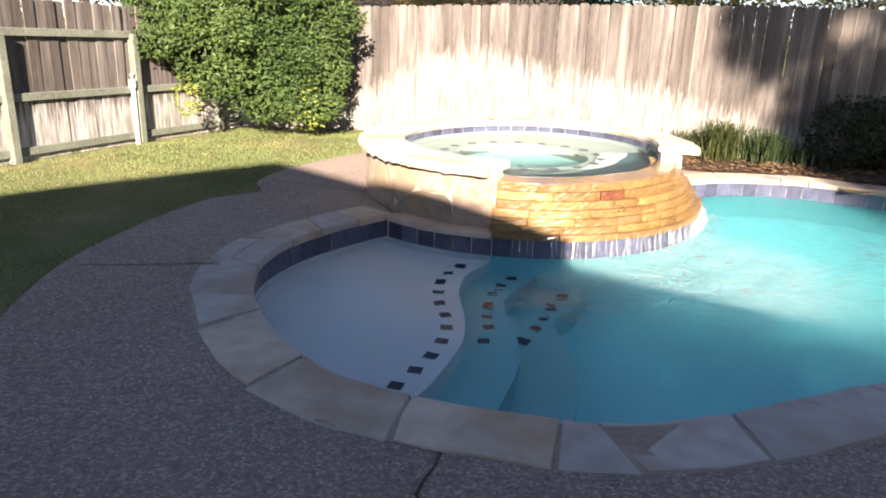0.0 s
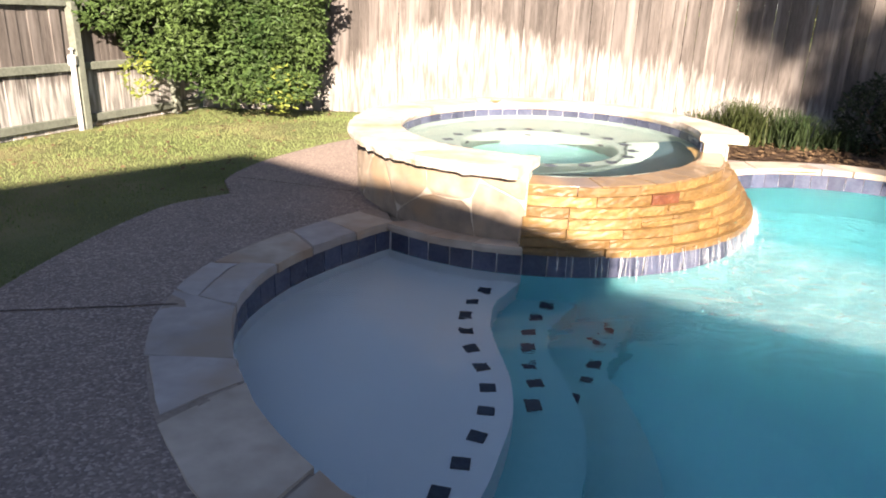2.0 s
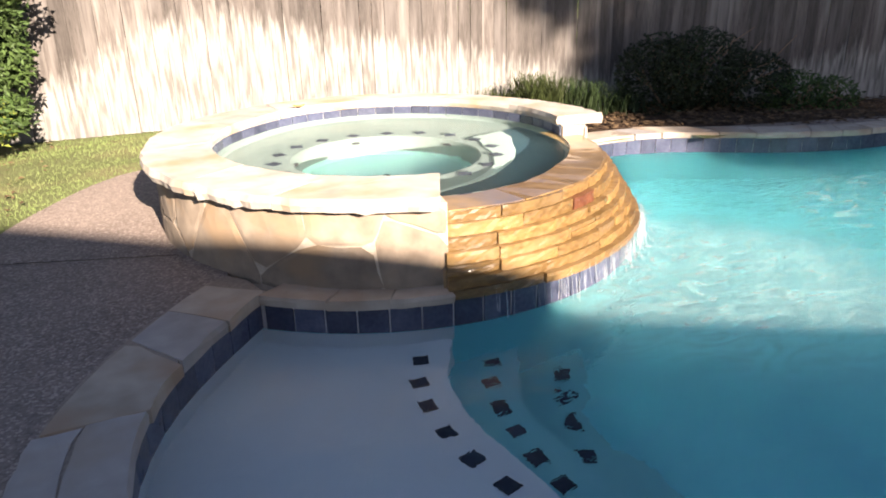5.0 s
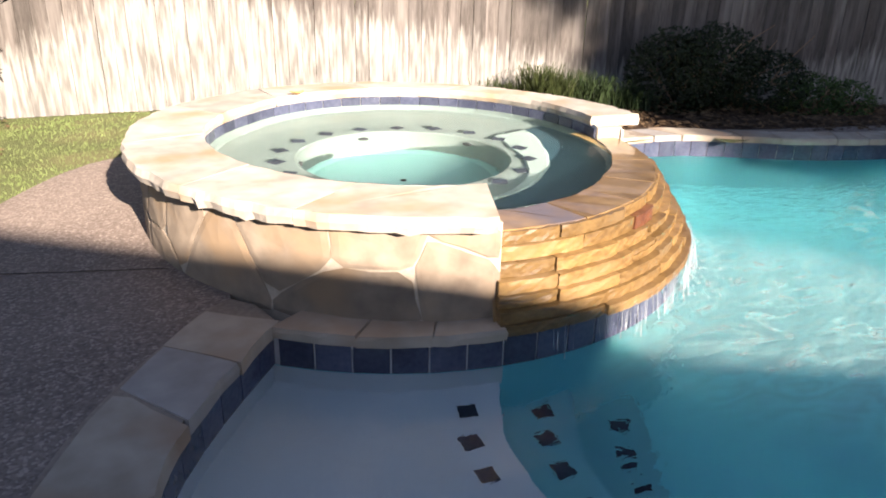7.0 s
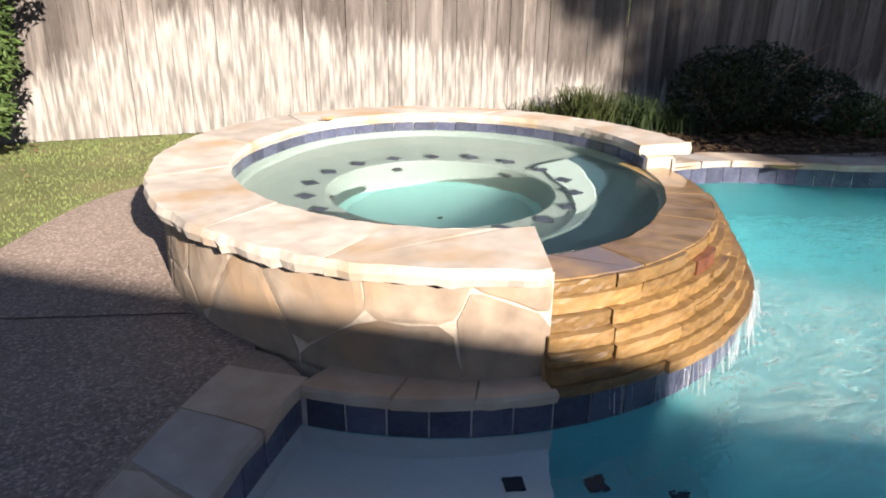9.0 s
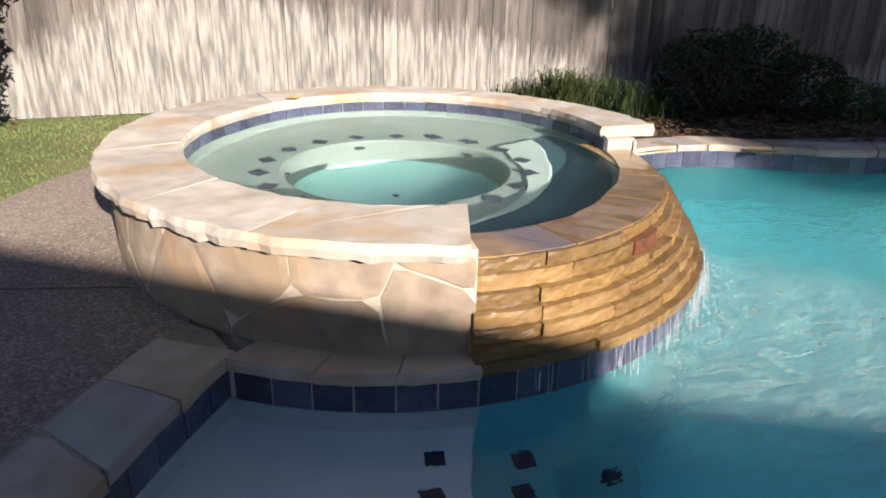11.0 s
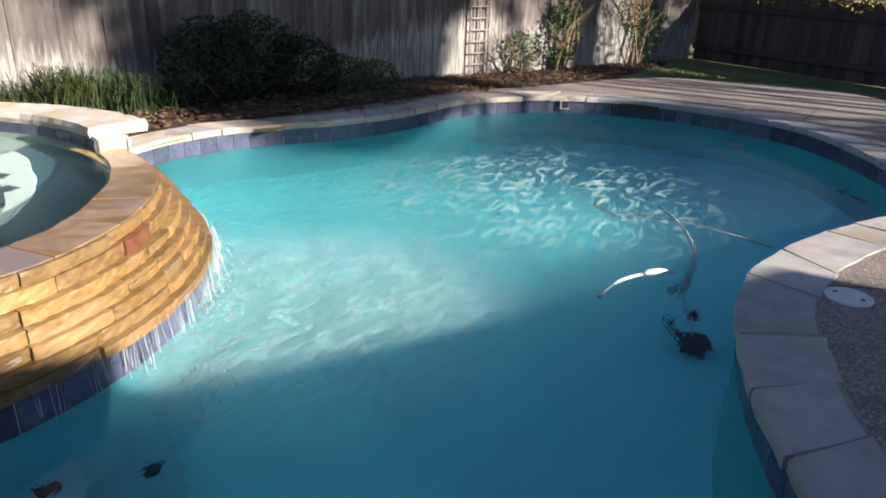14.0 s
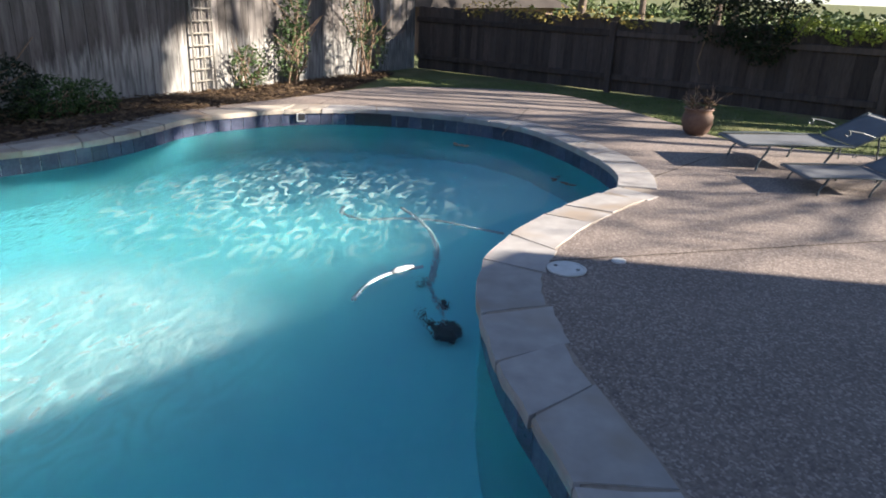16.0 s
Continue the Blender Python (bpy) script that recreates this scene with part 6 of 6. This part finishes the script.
    for k, (x, y, h, mat) in enumerate(((-6.5, 15.5, 3.0, LEAF_OAK), (-3.5, 16.0, 3.4, LEAF_FALL), (-0.5, 16.5, 3.1, LEAF_FALL), (2.2, 15.5, 3.0, LEAF_OAK), (4.6, 14.8, 3.3, LEAF_FALL), (7.4, 14.0, 3.1, LEAF_FALL), (9.8, 13.2, 3.3, LEAF_FALL), (12.4, 12.0, 3.4, LEAF_OAK), (14.8, 10.4, 3.3, LEAF_FALL), (16.8, 8.0, 3.1, LEAF_OAK))):
        blobs = [((x + r.uniform(-1.2, 1.2), y + r.uniform(-0.6, 0.6), h * r.uniform(0.5, 0.85)), (0.85, 0.7, 0.6)) for _ in range(7)]
        build_tree((x, y, -0.3), h, 0.07, blobs, 4200, 0.10, mat, "small tree with thinning autumn leaves beyond the fence", 160 + k, 2)
    for k, (x, y, h) in enumerate(((30, -3.5, 6.5), (34, -1.0, 7.0), (38, -6.0, 7.5))):
        tree = thing("bare_tree", (x, y, -0.3), "bare winter tree in the distance", "tree")
        bm = bmesh.new()
        rr = random.Random(90 + k)
        tube(bm, [(x, y, -0.4), (x, y, h * 0.3)], 0.14, 8)
        for _ in range(6):
            branches(bm, (x, y, h * rr.uniform(0.2, 0.35)), (x + rr.gauss(0, 1.2), y + rr.gauss(0, 1.2), h * rr.uniform(0.7, 1)), 0.07, rr, 3, 0.45, 4)
        part("trunk", bm, BARK, tree)
    # neighbours' houses
    for x, y, turn, lab, w in ((20.5, 7.4, 62, "neighbour's dark brick house seen over the fence", 7.0), (22.5, -11.6, 70, "neighbour's brown roof seen over the fence", 6.0), (-1.0, 24, 5, "neighbour's brown roof line beyond the back fence", 14.0)):
        nb = thing("neighbour_house", (x, y, 0), lab, "house")
        m = pose(x, y, 0, 0, 0, turn)
        bm = bmesh.new()
        box(bm, -w / 2, -3, -1.3, w / 2, 3, 1.0, m)
        part("wall", bm, SIDING, nb)
        bm = bmesh.new()
        v = [bm.verts.new(m @ Vector(p)) for p in ((-w / 2 - 0.4, -3.4, 0.95), (w / 2 + 0.4, -3.4, 0.95), (w / 2 + 0.4, 3.4, 0.95), (-w / 2 - 0.4, 3.4, 0.95), (-w / 2 + 1.5, 0, 2.5), (w / 2 - 1.5, 0, 2.5))]
        for q in ((0, 1, 5, 4), (1, 2, 5), (2, 3, 4, 5), (3, 0, 4), (3, 2, 1, 0)):
            bm.faces.new([v[i] for i in q])
        part("roof", bm, SHINGLE, nb)
        for s in (-1, 1):
            bm = bmesh.new()
            box(bm, s * w * 0.25 - 0.5, -0.04, -0.2, s * w * 0.25 + 0.5, 0.0, 0.8, m @ pose(0, 3.03, 0))
            part("window", bm, GLASS, nb)
    # a hedge line that closes the view to the horizon
    blobs = []
    for k in range(90):
        a = radians(-70 + 230 * k / 90)
        d = r.uniform(45, 60)
        tall = 0.3 if radians(-32) < a < radians(-6) else 1.0          # only low growth towards the open side
        blobs.append(((d * math.cos(a), 4 + d * math.sin(a), r.uniform(0.2, 1.0) * tall), (3.4, 3.4, r.uniform(1.0, 1.9) * tall)))
    tagged(leaves("far_trees", blobs, 24000, 0.55, LEAF_OAK, seed=9, hollow=0.7), "distant line of trees and shrubs", "trees", kind="stuff")


# ---- build ----
build_ground()
pool_thing = build_pool()
dots([(0.035, 5.05), (-0.055, 4.87), (-0.10, 4.68), (-0.106, 4.485), (-0.09, 4.29), (-0.055, 4.11), (-0.04, 3.92), (-0.065, 3.72), (-0.12, 3.53), (-0.195, 3.355), (-0.28, 3.185)], 11, -0.36, pool_thing)
dots([(0.43, 5.06), (0.345, 4.92), (0.28, 4.75), (0.245, 4.56), (0.224, 4.385), (0.23, 4.18), (0.19, 3.98)], 7, -0.60, pool_thing)
dots([(0.82, 5.0), (0.72, 4.86), (0.65, 4.66), (0.555, 4.45), (0.455, 4.29)], 5, -0.90, pool_thing)
build_wall_fittings(pool_thing)
build_spa()
build_water()
build_deck()
build_mulch()
build_lawn()
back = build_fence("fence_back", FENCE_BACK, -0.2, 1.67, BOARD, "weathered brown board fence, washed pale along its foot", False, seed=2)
fence_bars(back, FENCE_BACK, (0.3, 1.0, 1.6), RAIL, 1, FENCE_BACK[1:-1], -0.2, 1.5, RAIL, 0.012)
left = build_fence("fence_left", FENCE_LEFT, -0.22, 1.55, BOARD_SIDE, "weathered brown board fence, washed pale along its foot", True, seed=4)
fence_bars(left, FENCE_LEFT, (0.12, 0.72, 1.42), POST, 1, [FENCE_LEFT[1], FENCE_LEFT[2], (-4.98, 7.65), FENCE_LEFT[4], FENCE_LEFT[5]], -0.2, 1.27, POST, 0.012)
right = build_fence("fence_right", FENCE_RIGHT, -0.16, 1.02, BOARD_DARK, "dark brown board fence in the shade", False, pitch=0.138, seed=6, tops=0.035)
fence_bars(right, FENCE_RIGHT, (0.25, 0.95), BOARD_DARK, -1, FENCE_RIGHT[1:-1], -0.2, 0.98, BOARD_DARK, 0.012)
build_yard_plants()
build_trellis()
lounger = build_lounger()
size = Matrix.Diagonal((0.7, 0.85, 0.62, 1))
lounger.matrix_basis = pose(6.15, 0.42, DECK_TOP, 0, 0, -79) @ size
copy_thing(lounger, pose(5.32, 0.28, DECK_TOP, 0, 0, -81) @ size)
build_pot()
build_skimmer_lid()
build_cleaner()
build_pipe()
build_floating_leaves()
build_cap_leaf()
build_falling_water()
build_house()
build_distance()
